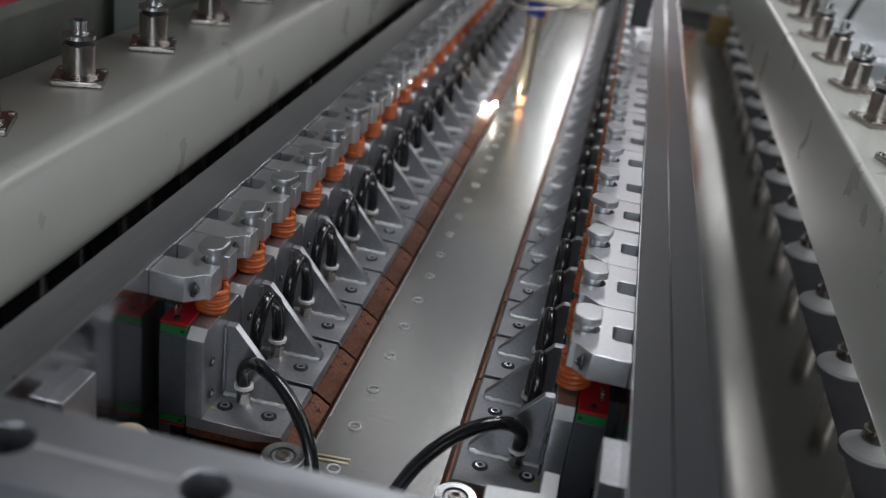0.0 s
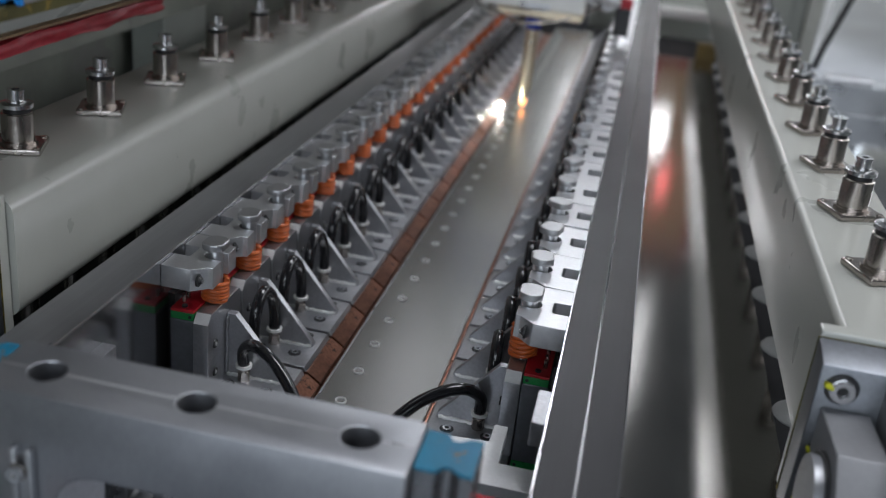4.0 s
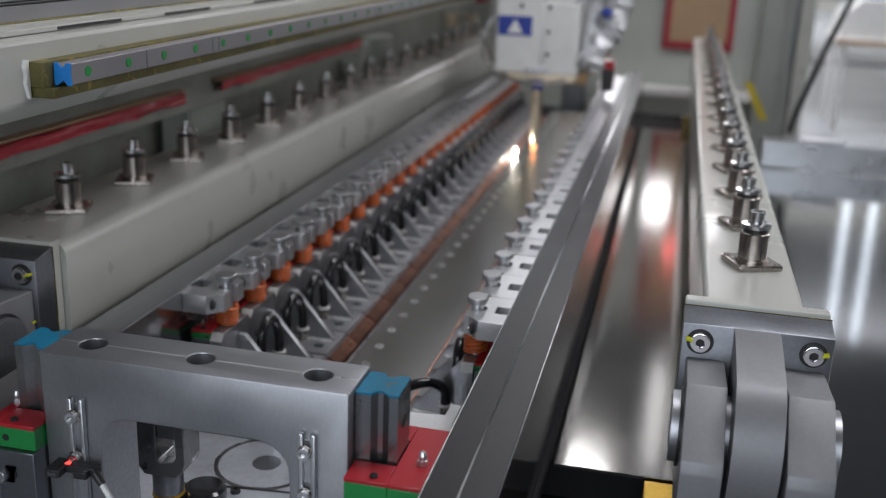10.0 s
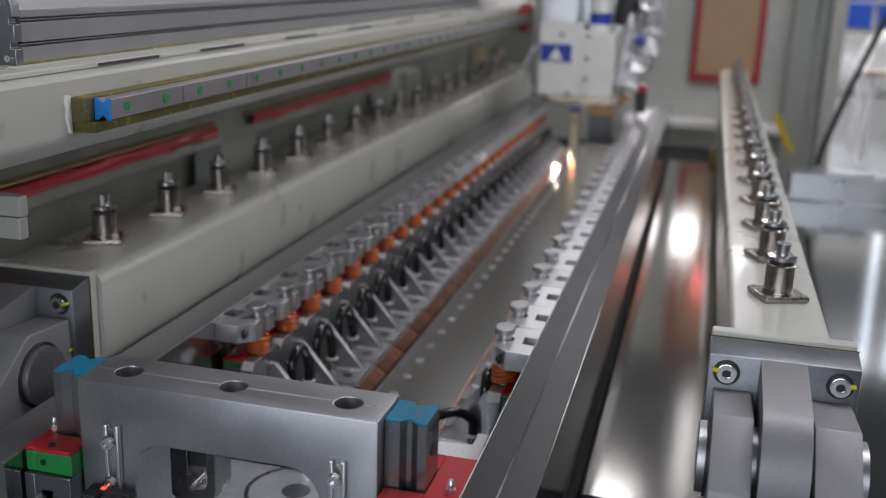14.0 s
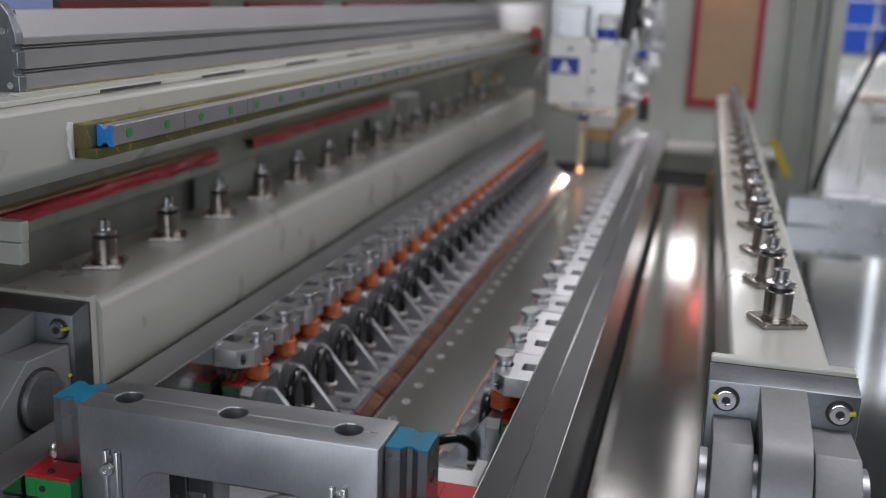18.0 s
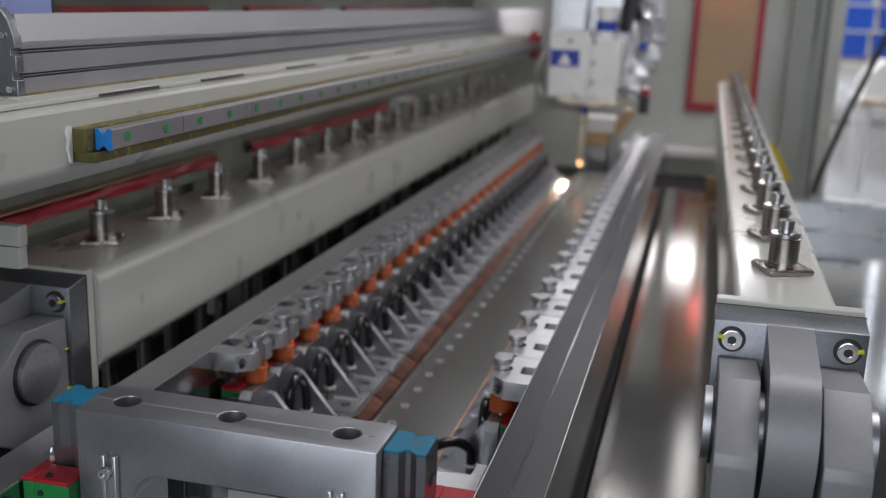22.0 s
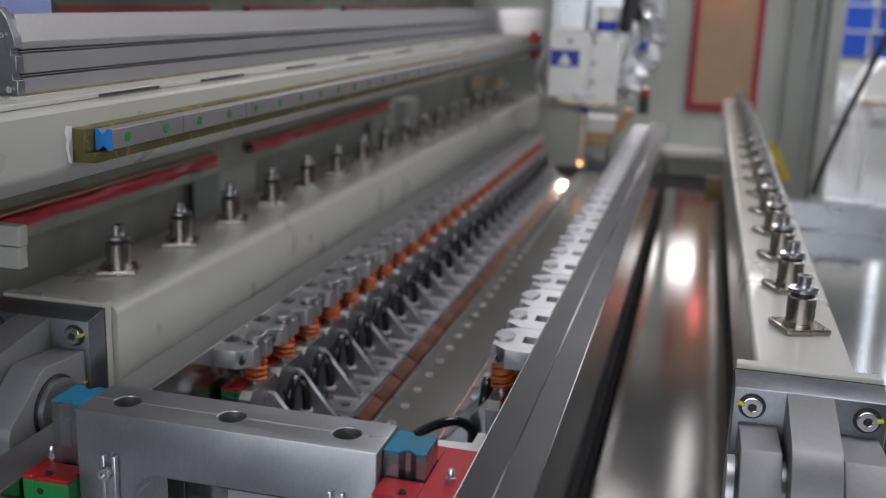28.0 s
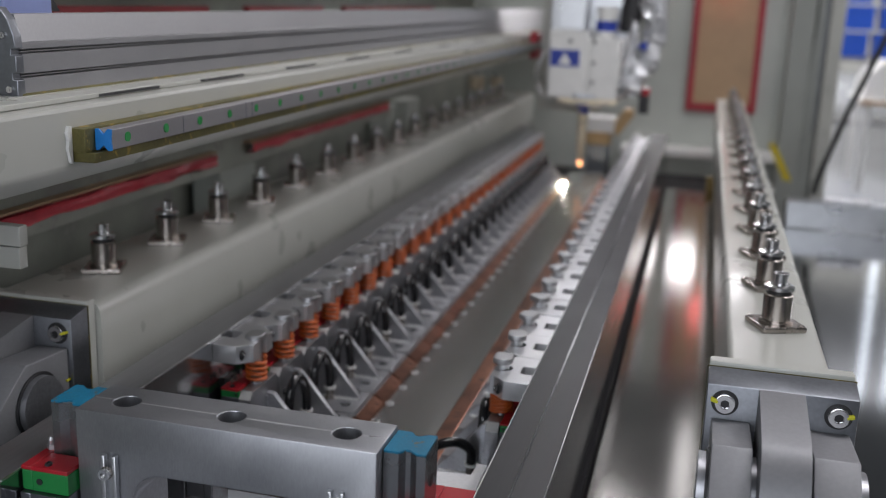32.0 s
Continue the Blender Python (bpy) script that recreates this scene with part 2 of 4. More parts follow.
M_FLOOR = mat("sealed_workshop_floor", (0.50, 0.53, 0.57), 0.25, 0, 0.04, 3, mottle=0.08)
M_HOT = glow("hot_nozzle_tip", (1.0, 0.40, 0.16), 3.2)
M_SIGNAL = glow("red_signal", (1.0, 0.20, 0.20), 6.5)
M_FLAME = glow("glowing_plume", (1.0, 0.93, 0.78), 1500)
M_SPARK = glow("spark", (1.0, 0.45, 0.12), 14)
M_LED = glow("red_indicator", (1.0, 0.05, 0.04), 2.6)

worn(M_BLUE, (0.16, 0.12, 0.08), 95, 0.60)
worn(M_OLIVE, (0.34, 0.24, 0.05), 60, 0.58)
worn(M_COPPER, (0.085, 0.055, 0.045), 55, 0.58)
worn(M_BACKPAINT, (0.30, 0.30, 0.28), 9, 0.56)


# ---- mesh helpers ----
def box(bm, x0, x1, y0, y1, z0, z1, bevel=0.0):
    r = bmesh.ops.create_cube(bm, size=1)
    vs = r["verts"]
    for v in vs:
        v.co = Vector((x0 + (v.co.x + .5) * (x1 - x0), y0 + (v.co.y + .5) * (y1 - y0), z0 + (v.co.z + .5) * (z1 - z0)))
    if bevel:
        es = list({e for v in vs for e in v.link_edges})
        bmesh.ops.bevel(bm, geom=es, offset=bevel, segments=2, affect="EDGES", profile=0.5)
    return bm


def cyl(bm, r0, r1, a, b, n=20):
    """A closed cone frustum from a to b."""
    a, b = Vector(a), Vector(b)
    d = b - a
    m = Matrix.Translation((a + b) / 2) @ d.to_track_quat("Z", "Y").to_matrix().to_4x4()
    bmesh.ops.create_cone(bm, cap_ends=True, cap_tris=False, segments=n, radius1=r0, radius2=r1, depth=d.length, matrix=m)
    return bm


def prism(bm, outline, axis, a, b, bevel=0.0):
    """Extrudes a closed outline. axis 'y': outline is (x, z); 'x': (y, z); 'z': (x, y)."""
    def p(u, v, w):
        return {"y": (u, w, v), "x": (w, u, v), "z": (u, v, w)}[axis]
    lo = [bm.verts.new(p(u, v, a)) for u, v in outline]
    hi = [bm.verts.new(p(u, v, b)) for u, v in outline]
    fs = [bm.faces.new(lo), bm.faces.new(list(reversed(hi)))]
    n = len(outline)
    for i in range(n):
        fs.append(bm.faces.new((lo[i], hi[i], hi[(i + 1) % n], lo[(i + 1) % n])))
    bmesh.ops.recalc_face_normals(bm, faces=fs)
    if bevel:
        bmesh.ops.bevel(bm, geom=list({e for f in fs for e in f.edges}), offset=bevel, segments=2, affect="EDGES", profile=0.5)
    return bm


def tube(bm, pts, r, n=8):
    """A round tube along points."""
    pts = [Vector(p) for p in pts]
    rings = []
    side = None
    for i, p in enumerate(pts):
        d = (pts[min(i + 1, len(pts) - 1)] - pts[max(i - 1, 0)]).normalized()
        if side is None:
            side = d.orthogonal().normalized()
        side = (side - d * side.dot(d)).normalized()
        up = d.cross(side)
        rings.append([bm.verts.new(p + r * (math.cos(2 * math.pi * k / n) * side + math.sin(2 * math.pi * k / n) * up)) for k in range(n)])
    for a, b in zip(rings, rings[1:]):
        for k in range(n):
            f = bm.faces.new((a[k], a[(k + 1) % n], b[(k + 1) % n], b[k]))
            f.smooth = True
    bm.faces.new(list(reversed(rings[0])))
    bm.faces.new(rings[-1])
    return bm


def ring(bm, r0, r1, z0, z1, at=(0, 0, 0), n=20):
    """An upright ring: inner radius r0, outer r1."""
    c = Vector(at)
    loops = [[bm.verts.new(c + Vector((r * math.cos(2 * math.pi * k / n), r * math.sin(2 * math.pi * k / n), z))) for k in range(n)]
             for r, z in ((r0, z0), (r1, z0), (r1, z1), (r0, z1))]
    for i in range(4):
        a, b = loops[i], loops[(i + 1) % 4]
        for k in range(n):
            bm.faces.new((a[k], a[(k + 1) % n], b[(k + 1) % n], b[k]))
    return bm


def mirror_x(bm):
    for v in bm.verts:
        v.co.x = -v.co.x
    bmesh.ops.reverse_faces(bm, faces=bm.faces[:])
    return bm


def shade(me, angle=21):
    """Smooth shading with sharp creases; faces that were smooth before stay smooth all round."""
    lim = math.radians(angle)
    bm = bmesh.new()
    bm.from_mesh(me)
    for e in bm.edges:
        e.smooth = len(e.link_faces) == 2 and (all(f.smooth for f in e.link_faces) or e.calc_face_angle(0) < lim)
    for f in bm.faces:
        f.smooth = True
    bm.to_mesh(me)
    bm.free()


def mesh_of(name, bm, material):
    me = bpy.data.meshes.new(name)
    bm.to_mesh(me)
    bm.free()
    me.materials.append(material)
    shade(me)
    return me


def part(name, bm, material, parent, label="", at=None):
    ob = new(name, mesh_of(name, bm, material))
    ob.parent = parent
    if at is not None:
        ob.matrix_basis = at
    return tagged(ob, label=label)


def again(name, me, parent, at):
    """One more part on a mesh that stands already."""
    ob = new(name, me)
    ob.parent = parent
    ob.matrix_basis = at
    return ob


def thing(name, label, category, group="", kind="", at=(0, 0, 0)):
    ob = new(name)
    ob.empty_display_size = 0.02
    ob.location = at
    return tagged(ob, label, category, group, kind)


def single(name, bm, material, label, category, group="", kind="", at=(0, 0, 0)):
    ob = new(name, mesh_of(name, bm, material))
    ob.location = at
    return tagged(ob, label, category, group, kind)


B = bmesh.new

X0 = 0.0115          # centre line of the clamping station
SHEET_Z = 0.79       # top of the welded sheet
PITCH, FIRST, COUNT = 0.0805, 0.333, 26
BAR_END = FIRST + PITCH * COUNT + 0.05
MOVERS = {}

# ---- hall: ground, end wall, far board ----
ground = single("ground", box(B(), -8, 12, -6, 26, -0.05, 0.0), M_FLOOR, "grey sealed workshop floor", "floor", kind="structure")
wall_rear = single("wall_rear", box(B(), -8, 12, -6.1, -6, 0, 6.5), M_HALL, "grey plastered hall wall", "wall", kind="structure")
wall_left = single("wall_left", box(B(), -8.1, -8, -6, 24, 0, 6.5), M_HALL, "grey plastered hall wall", "wall", kind="structure")
wall_right = single("wall_right", box(B(), 12, 12.1, -6, 24, 0, 6.5), M_HALL, "grey plastered hall wall", "wall", kind="structure")
ceiling = single("ceiling", box(B(), -8.1, 12.1, -6.1, 24.1, 6.5, 6.6), M_HALL, "grey hall ceiling", "ceiling", kind="structure")
wall_end = thing("wall_end", "pale grey painted machine end wall", "wall", kind="structure")
part("panel", box(B(), -1.6, 0.80, 3.25, 3.31, 0.0, 1.72, 0.004), M_GREYPAINT, wall_end)
part("door_post", box(B(), 0.62, 0.70, 3.17, 3.25, 0.0, 1.72, 0.006), M_POST, wall_end)
part("door_post", box(B(), 0.70, 0.748, 3.20, 3.249, 0.0, 1.72, 0.006), M_POST, wall_end)
part("door_edge", box(B(), 0.7485, 0.80, 3.18, 3.249, 0.0, 1.72, 0.006), M_CREAM, wall_end, "pale door edge")
part("lower_rail", box(B(), 0.05, 0.62, 3.12, 3.249, 0.785, 0.812, 0.004), M_WHITE, wall_end)
part("lower_rail", box(B(), 0.05, 0.62, 3.10, 3.249, 0.675, 0.697, 0.004), M_WHITE, wall_end)
part("door_seam", box(B(), 0.735, 0.742, 3.196, 3.2005, 0.9, 1.70), M_DARK, wall_end)
part("cable", tube(B(), [(.700, 3.19, 1.60), (.704, 3.188, 1.30), (.696, 3.188, 1.12), (.690, 3.189, .98), (.698, 3.19, .86)], .006, 8), M_BLACKM, wall_end)
part("kick_strip", prism(B(), [(.575, .872), (.600, .872), (.668, .745), (.640, .745)], "y", 3.0, 3.02), M_YELLOW, wall_end, "yellow painted warning strip")
part("lower_rail", box(B(), 0.05, 0.62, 3.15, 3.25, 0.0, 0.60, 0.006), M_GREYPAINT, wall_end)
board = thing("framed_board", "brown board in a dark red frame on the end wall", "board")
part("board", box(B(), 0.30, 0.505, 3.225, 3.246, 0.98, 1.67), M_BROWN, board)
for x0, x1, z0, z1 in ((0.275, 0.30, 0.95, 1.70), (0.505, 0.53, 0.95, 1.70), (0.30, 0.505, 0.95, 0.98), (0.30, 0.505, 1.67, 1.70)):
    part("frame", box(B(), x0, x1, 3.22, 3.248, z0, z1, 0.002), M_REDPAINT, board)

# ---- back side of the machine ----
wall_back = single("wall_back", box(B(), -0.62, -0.56, -0.6, 3.25, 0.0, 2.0), M_BACKPAINT, "grey-green painted inner machine wall", "wall", kind="structure")

# ---- gantry beam with guide rail, upper left ----
gantry = thing("gantry_beam", "cream painted gantry beam carrying a guide rail", "beam")
part("beam", prism(B(), [(-0.193, 1.228), (-0.193, 1.174), (-0.210, 1.157), (-0.42, 1.142), (-0.42, 1.228)], "y", -0.5, 3.2, 0.004), M_CREAM, gantry)


def film_strip(y0, y1, z0, z1, x):
    """Wrinkled film: a thin strip whose face waves in and out."""
    bm = B()
    n, k = int((y1 - y0) / 0.008), 5
    rows = []
    for i in range(n + 1):
        y = y0 + (y1 - y0) * i / n
        rows.append([bm.verts.new((x + .005 * noise.noise((y * 14, c * .7, x * 7)) + .0015 * noise.noise((y * 60, c * 1.6, 3)), y, z0 + (z1 - z0) * c / k + (.004 * noise.noise((y * 15, 9, c)) if c in (0, k) else 0))) for c in range(k + 1)])
    back = [[bm.verts.new((x - .016, r[c].co.y, r[c].co.z)) for c in (0, k)] for r in rows]
    for i in range(n):
        for c in range(k):
            bm.faces.new((rows[i][c], rows[i + 1][c], rows[i + 1][c + 1], rows[i][c + 1])).smooth = True
        bm.faces.new((rows[i][k], rows[i + 1][k], back[i + 1][1], back[i][1]))
        bm.faces.new((back[i][0], back[i + 1][0], rows[i + 1][0], rows[i][0]))
    bmesh.ops.recalc_face_normals(bm, faces=bm.faces[:])
    return bm


part("lower_tape", film_strip(-0.4, 0.785, 1.0555, 1.0715, -0.412), M_TAPE, gantry, "crumpled dark red film")
part("lower_tape", film_strip(0.92, 1.70, 1.0575, 1.0725, -0.412), M_TAPE, gantry, "crumpled dark red film")
for y0, y1 in ((-.4, .79), (.915, 1.72)):
    part("tape_backing", box(B(), -.4295, -.4135, y0, y1, 1.0735, 1.0765), M_BROWN, gantry, "brown paper edge above the film")
part("web", box(B(), -0.48, -0.43, -0.5, 1.76, 1.035, 1.20), M_BACKPAINT, gantry)
part("rail_seat", box(B(), -0.1935, -0.1776, 0.0835, 3.1, 1.1885, 1.2095, 0.0006), M_OLIVE, gantry, "oil-stained rail seat")
part("seat_ledge", box(B(), -0.1935, -0.1700, 0.0860, 3.1, 1.1795, 1.1884, 0.0006), M_OLIVE, gantry, "oil-stained ledge under the rail")
part("primer_patch", prism(B(), [(.0832, 1.1780), (.0805, 1.1795), (.0790, 1.186), (.0770, 1.192), (.0785, 1.199), (.0765, 1.206), (.0795, 1.2120), (.0832, 1.2115)], "x", -0.1945, -0.1900), M_WHITE, gantry, "white primer smear")
rail = part("guide_rail", prism(B(), [(-.1775, 1.1900), (-.1775, 1.2080), (-.1745, 1.2080), (-.1690, 1.2050), (-.1655, 1.2080), (-.1625, 1.2080), (-.1620, 1.2074), (-.1620, 1.1906), (-.1625, 1.1900), (-.1655, 1.1900), (-.1690, 1.1930), (-.1745, 1.1900)], "y", 0.1010, 3.05), M_RAIL, gantry)
part("end_cap", prism(B(), [(-.1774, 1.1895), (-.1774, 1.2085), (-.1745, 1.2088), (-.1690, 1.2040), (-.1650, 1.2088), (-.1615, 1.2085), (-.1615, 1.2045), (-.1622, 1.2000), (-.1622, 1.1980), (-.1615, 1.1935), (-.1615, 1.1895), (-.1650, 1.1892), (-.1690, 1.1940), (-.1745, 1.1892)], "y", 0.0985, 0.1008, 0.0002), M_CAPBLUE, gantry, "blue plastic end cap")
plug = mesh_of("bolt_plug", cyl(B(), 0.0045, 0.0045, (-0.1622, 0, 0), (-0.1612, 0, 0), 18), M_GREEN)
for i in range(40):
    again("bolt_plug", plug, rail, pose(0, 0.1257 + 0.0682 * i, 1.1992))

profile = thing("aluminium_profile", "grey anodised aluminium profile with grooves and a dark end plate", "profile")
pz = 1.2345
part("body", prism(B(), [(-0.240, pz), (-0.240, pz + .0155), (-0.248, pz + .0157), (-0.248, pz + .0170), (-0.2415, pz + .0172), (-0.2415, pz + .0180), (-0.248, pz + .0182), (-0.248, pz + .0195), (-0.240, pz + .0197),
                             (-0.240, pz + .0365), (-0.248, pz + .0367), (-0.248, pz + .0380), (-0.2415, pz + .0382), (-0.2415, pz + .0390), (-0.248, pz + .0392), (-0.248, pz + .0407), (-0.240, pz + .0409),
                             (-0.240, pz + .0460), (-0.2415, pz + .0470), (-0.246, pz + .0705), (-0.264, pz + .0705), (-0.264, pz)], "y", 0.090, 3.1), M_PROFILE, profile)
part("end_plate", prism(B(), [(-0.330, pz - .003), (-0.2415, pz - .003), (-0.2385, pz), (-0.2385, pz + .0145), (-0.243, pz + .0150), (-0.243, pz + .0200), (-0.2385, pz + .0205), (-0.2385, pz + .0355), (-0.243, pz + .0360), (-0.243, pz + .0410), (-0.2385, pz + .0415),
                                  (-0.2395, pz + .052), (-0.2445, pz + .066), (-0.253, pz + .0765), (-0.330, pz + .0765)], "y", 0.079, 0.0895, 0.0008), M_DARK, profile, "dark brushed end plate")
scr = mesh_of("screw", cyl(cyl(B(), 0.0038, 0.003, (0, 0, 0), (0, -0.003, 0), 18), 0.0016, 0.0012, (0, -0.003, 0), (0, -0.0036, 0), 6), M_CHROME)
for x, z in ((-0.2465, pz + .006), (-0.2505, pz + .0525)):
    again("screw", scr, profile, pose(x, 0.080, z))
ledge = thing("gantry_ledge", "cream painted ledge under the aluminium profile", "ledge")
part("plate", box(B(), -0.40, -0.212, 0.02, 3.1, 1.2284, 1.2335, 0.001), M_CREAM, ledge)
part("packing_strip", box(B(), -0.40, -0.236, 0.06, 3.1, 1.2336, 1.2348), M_CREAM, ledge)
part("sealant_seam", tube(B(), [(-.2395 + .001 * noise.noise((i * .9, 0, 0)), .085 + .03 * i, 1.2352) for i in range(100)], .0016, 6), M_OLIVE, ledge, "olive sealant seam")
for y in (.16, .36, .60, .84, 1.10, 1.40, 1.75, 2.1):
    part("drain_slot", box(B(), -.2125, -.2115, y, y + .11, 1.2293, 1.2320), M_BLACKM, ledge)
joint = mesh_of("rail_joint", box(B(), -.1621, -.1616, -.0006, .0006, 1.1904, 1.2076), M_DARK)
for y in (.228, .372, .388, .99, 1.7):
    again("rail_joint", joint, rail, pose(0, y, 0))


# ---- lifting beams with suction cups ----
def fitting_meshes():
    d = {}
    bm = B()
    box(bm, -0.023, 0.023, -0.023, 0.023, 0, 0.006, 0.0015)
    d["flange"] = mesh_of("flange", bm, M_NICKEL)
    bm = cyl(B(), 0.0145, 0.0145, (0, 0, 0.0062), (0, 0, 0.0345), 32)
    cyl(bm, 0.0168, 0.0168, (0, 0, 0.0061), (0, 0, 0.0085), 32)
    cyl(bm, 0.0145, 0.0132, (0, 0, 0.0345), (0, 0, 0.0357), 32)
    d["barrel"] = mesh_of("barrel", bm, M_NICKEL)
    d["neck"] = mesh_of("neck", cyl(cyl(B(), 0.0118, 0.0118, (0, 0, 0.0320), (0, 0, 0.0392), 24), 0.0126, 0.0126, (0, 0, 0.0392), (0, 0, 0.0401), 24), M_BLACKM)
    bm = cyl(B(), 0.0148, 0.0148, (0, 0, 0.0402), (0, 0, 0.0438), 32)
    cyl(bm, 0.0148, 0.0115, (0, 0, 0.0438), (0, 0, 0.0450), 32)
    cyl(bm, 0.0088, 0.0088, (0, 0, 0.0451), (0, 0, 0.0465), 24)
    ring(bm, 0.0036, 0.0072, 0.0466, 0.0545, n=24)
    ring(bm, 0.0036, 0.0078, 0.0545, 0.0565, n=24)
    d["stem"] = mesh_of("stem", bm, M_CHROME)
    bm = cyl(cyl(B(), 0.0032, 0.0030, (0, 0, -.001), (0, 0, 0.0010), 14), 0.0016, 0.0016, (0, 0, 0.0010), (0, 0, 0.0013), 6)
    d["bolt"] = mesh_of("bolt", bm, M_NICKEL)
    bm = cyl(B(), 0.0092, 0.0092, (0, 0, -0.2100), (0, 0, -0.10), 20)
    cyl(bm, 0.0118, 0.0118, (0, 0, -0.2135), (0, 0, -0.2040), 24)
    cyl(bm, 0.0122, 0.0122, (0, 0, -0.2040), (0, 0, -0.2030), 24)
    d["rod"] = mesh_of("rod", bm, M_NICKEL)
    bm = cyl(B(), 0.0268, 0.0280, (0, 0, -0.2265), (0, 0, -0.2245), 32)
    cyl(bm, 0.0280, 0.0262, (0, 0, -0.2245), (0, 0, -0.2215), 32)
    cyl(bm, 0.0262, 0.0140, (0, 0, -0.2215), (0, 0, -0.2135), 32)
    d["cup"] = mesh_of("suction_cup", bm, M_CUP)
    return d


FIT = fitting_meshes()


def fitting(beam, x, y, z, cx):
    """A vacuum fitting; its plunger, rod and cup slide in it."""
    key = "slide_l" if x < 0 else "slide_r"
    f = again("vacuum_fitting", FIT["flange"], beam, pose(x, y, z, 0, 0, 22))
    again("barrel", FIT["barrel"], f, Matrix())
    sliding = [again("neck", FIT["neck"], f, Matrix()), again("stem", FIT["stem"], f, Matrix())]
    for a, b in ((-1, -1), (1, -1), (-1, 1), (1, 1)):
        again("bolt", FIT["bolt"], f, pose(a * 0.0185, b * 0.0185, 0.006))
    sliding.append(again("rod", FIT["rod"], beam, pose(x + cx, y, z)))
    if x < 0:
        again("rod", FIT["rod"], beam, pose(x + .028, y + .034, z))
    sliding.append(again("suction_cup", FIT["cup"], beam, pose(x + cx, y, z)))
    MOVERS.setdefault(key, []).extend(sliding)


def hinge(beam, xc, z):
    """Clevis on the beam's front end: cream end plate, block, centre lug, octagonal outer lugs, pin."""
    pe = part("end_plate", box(B(), xc - 0.062, xc + 0.062, 0.207, 0.222, z - 0.135, z, 0.002), M_CREAM, beam)
    part("sealant", box(B(), xc - 0.0634, xc + 0.0634, 0.2064, 0.2072, z - 0.134, z - 0.0042), M_OLIVE, pe, "olive sealant seam")
    bm = prism(B(), [(.2063, z - .0045), (.1760, z - .0105), (.1760, z - .138), (.2063, z - .138)], "x", xc - .063, xc + .063, 0.0012)
    part("hinge_block", bm, M_DARK, beam)
    zc, yc, a, k = z - .083, .122, .070, .032
    arc = [(yc - .064 * math.cos(t), zc + .064 * math.sin(t)) for t in [math.radians(d) for d in range(-50, 75, 9)]]
    bm = prism(B(), arc + [(0.160, z - .0125), (0.1759, z - .0105), (0.1759, zc - .06), (yc - .02, zc - .064)], "x", xc - .0195, xc + .0185)
    part("centre_lug", bm, M_LUG, beam)
    oct8 = [(.108, zc + .046), (.1758, zc + .041), (.1758, zc - a), (yc - k, zc - a), (.052, zc - .046), (.052, zc - .006), (.0545, zc + .004)]
    for u, v in ((-.057, -.0245), (.0225, .058)):
        part("outer_lug", prism(B(), oct8, "x", xc + u, xc + v, 0.0015), M_LUG, beam)
    pin = part("pin", cyl(B(), 0.030, 0.030, (xc - .066, yc, zc), (xc + .066, yc, zc), 44), M_STEELX, beam)
    for u in (-.0585, .0585):
        part("retaining_ring", cyl(B(), 0.0335, 0.0335, (xc + u - .0012, yc, zc), (xc + u + .0012, yc, zc), 44), M_BLACKM, pin)
    for dx in (-0.047, 0.047):
        for dz in (-.0265, -.078, -.121):
            s = part("hinge_screw", cap_screw(0.0085, 0.006), M_CHROME, beam, at=pose(xc + dx, 0.1758, z + dz, 90))
            part("socket", cyl(B(), 0.0041, 0.0041, (0, 0, .0034), (0, 0, .0042), 6), M_BLACKM, s)
            part("counterbore", ring(B(), 0.0087, 0.0116, 0.0, 0.0006, n=28), M_BLACKM, s)
            part("paint_mark", box(B(), 0.0065, 0.0125, -0.0011, 0.0011, 0.0, 0.0064), M_MARK, s, "yellow paint mark", pose(0, 0, 0, 0, 0, 165 if dx < 0 else 12))


def cap_screw(r, h, n=28):
    """A socket head with its hexagon hole, standing on z = 0."""
    bm = B()
    cyl(bm, r, r, (0, 0, 0), (0, 0, h * .55), n)
    ring(bm, r * .5, r * .94, h * .55, h, n=n)
    return bm


def lifting_beam(name, label, x0, x1, z, xc, xf, first, step, h, cx, r):
    bm_ob = thing(name, label, "beam", "lifting beams")
    bm = B()
    corner = [(x1 - r, z - .004 - r, 90), (x0 + r, z - .004 - r, 180), (x0 + r, z - h + r, 270), (x1 - r, z - h + r, 0)]
    prism(bm, [(x + r * math.cos(math.radians(a - 90 + 15 * k)), y + r * math.sin(math.radians(a - 90 + 15 * k))) for x, y, a in corner for k in range(7)], "y", 0.222, 3.0)
    part("tube", bm, M_CREAM, bm_ob)
    for i in range(17):
        fitting(bm_ob, xf, first + step * i, z - 0.004, cx)
    hinge(bm_ob, xc, z)
    return bm_ob


MOVERS["beam_r"] = lifting_beam("lifting_beam", "cream painted lifting beam with nickel vacuum fittings", 0.386, 0.476, 1.022, 0.432, 0.434, 0.345, 0.1515, 0.130, 0.006, 0.007)
MOVERS["beam_l"] = lifting_beam("lifting_beam", "cream painted lifting beam with nickel vacuum fittings", -0.400, -0.264, 1.006, -0.332, -0.333, 0.337, 0.1475, 0.114, 0.0, 0.015)

# ---- sheets and table ----
sheet = single("steel_sheet", box(B(), -0.037, 0.073, 0.284, 2.6, SHEET_Z - 0.0015, SHEET_Z), M_SHEET, "brushed stainless steel sheet under the clamps", "sheet")
MOVERS["sheet"] = sheet
sheet_r = single("steel_sheet", box(B(), 0.256, 0.414, 0.295, 2.4, SHEET_Z - 0.003, SHEET_Z), M_SHEETR, "brushed stainless steel sheet under the lifting beam", "sheet")
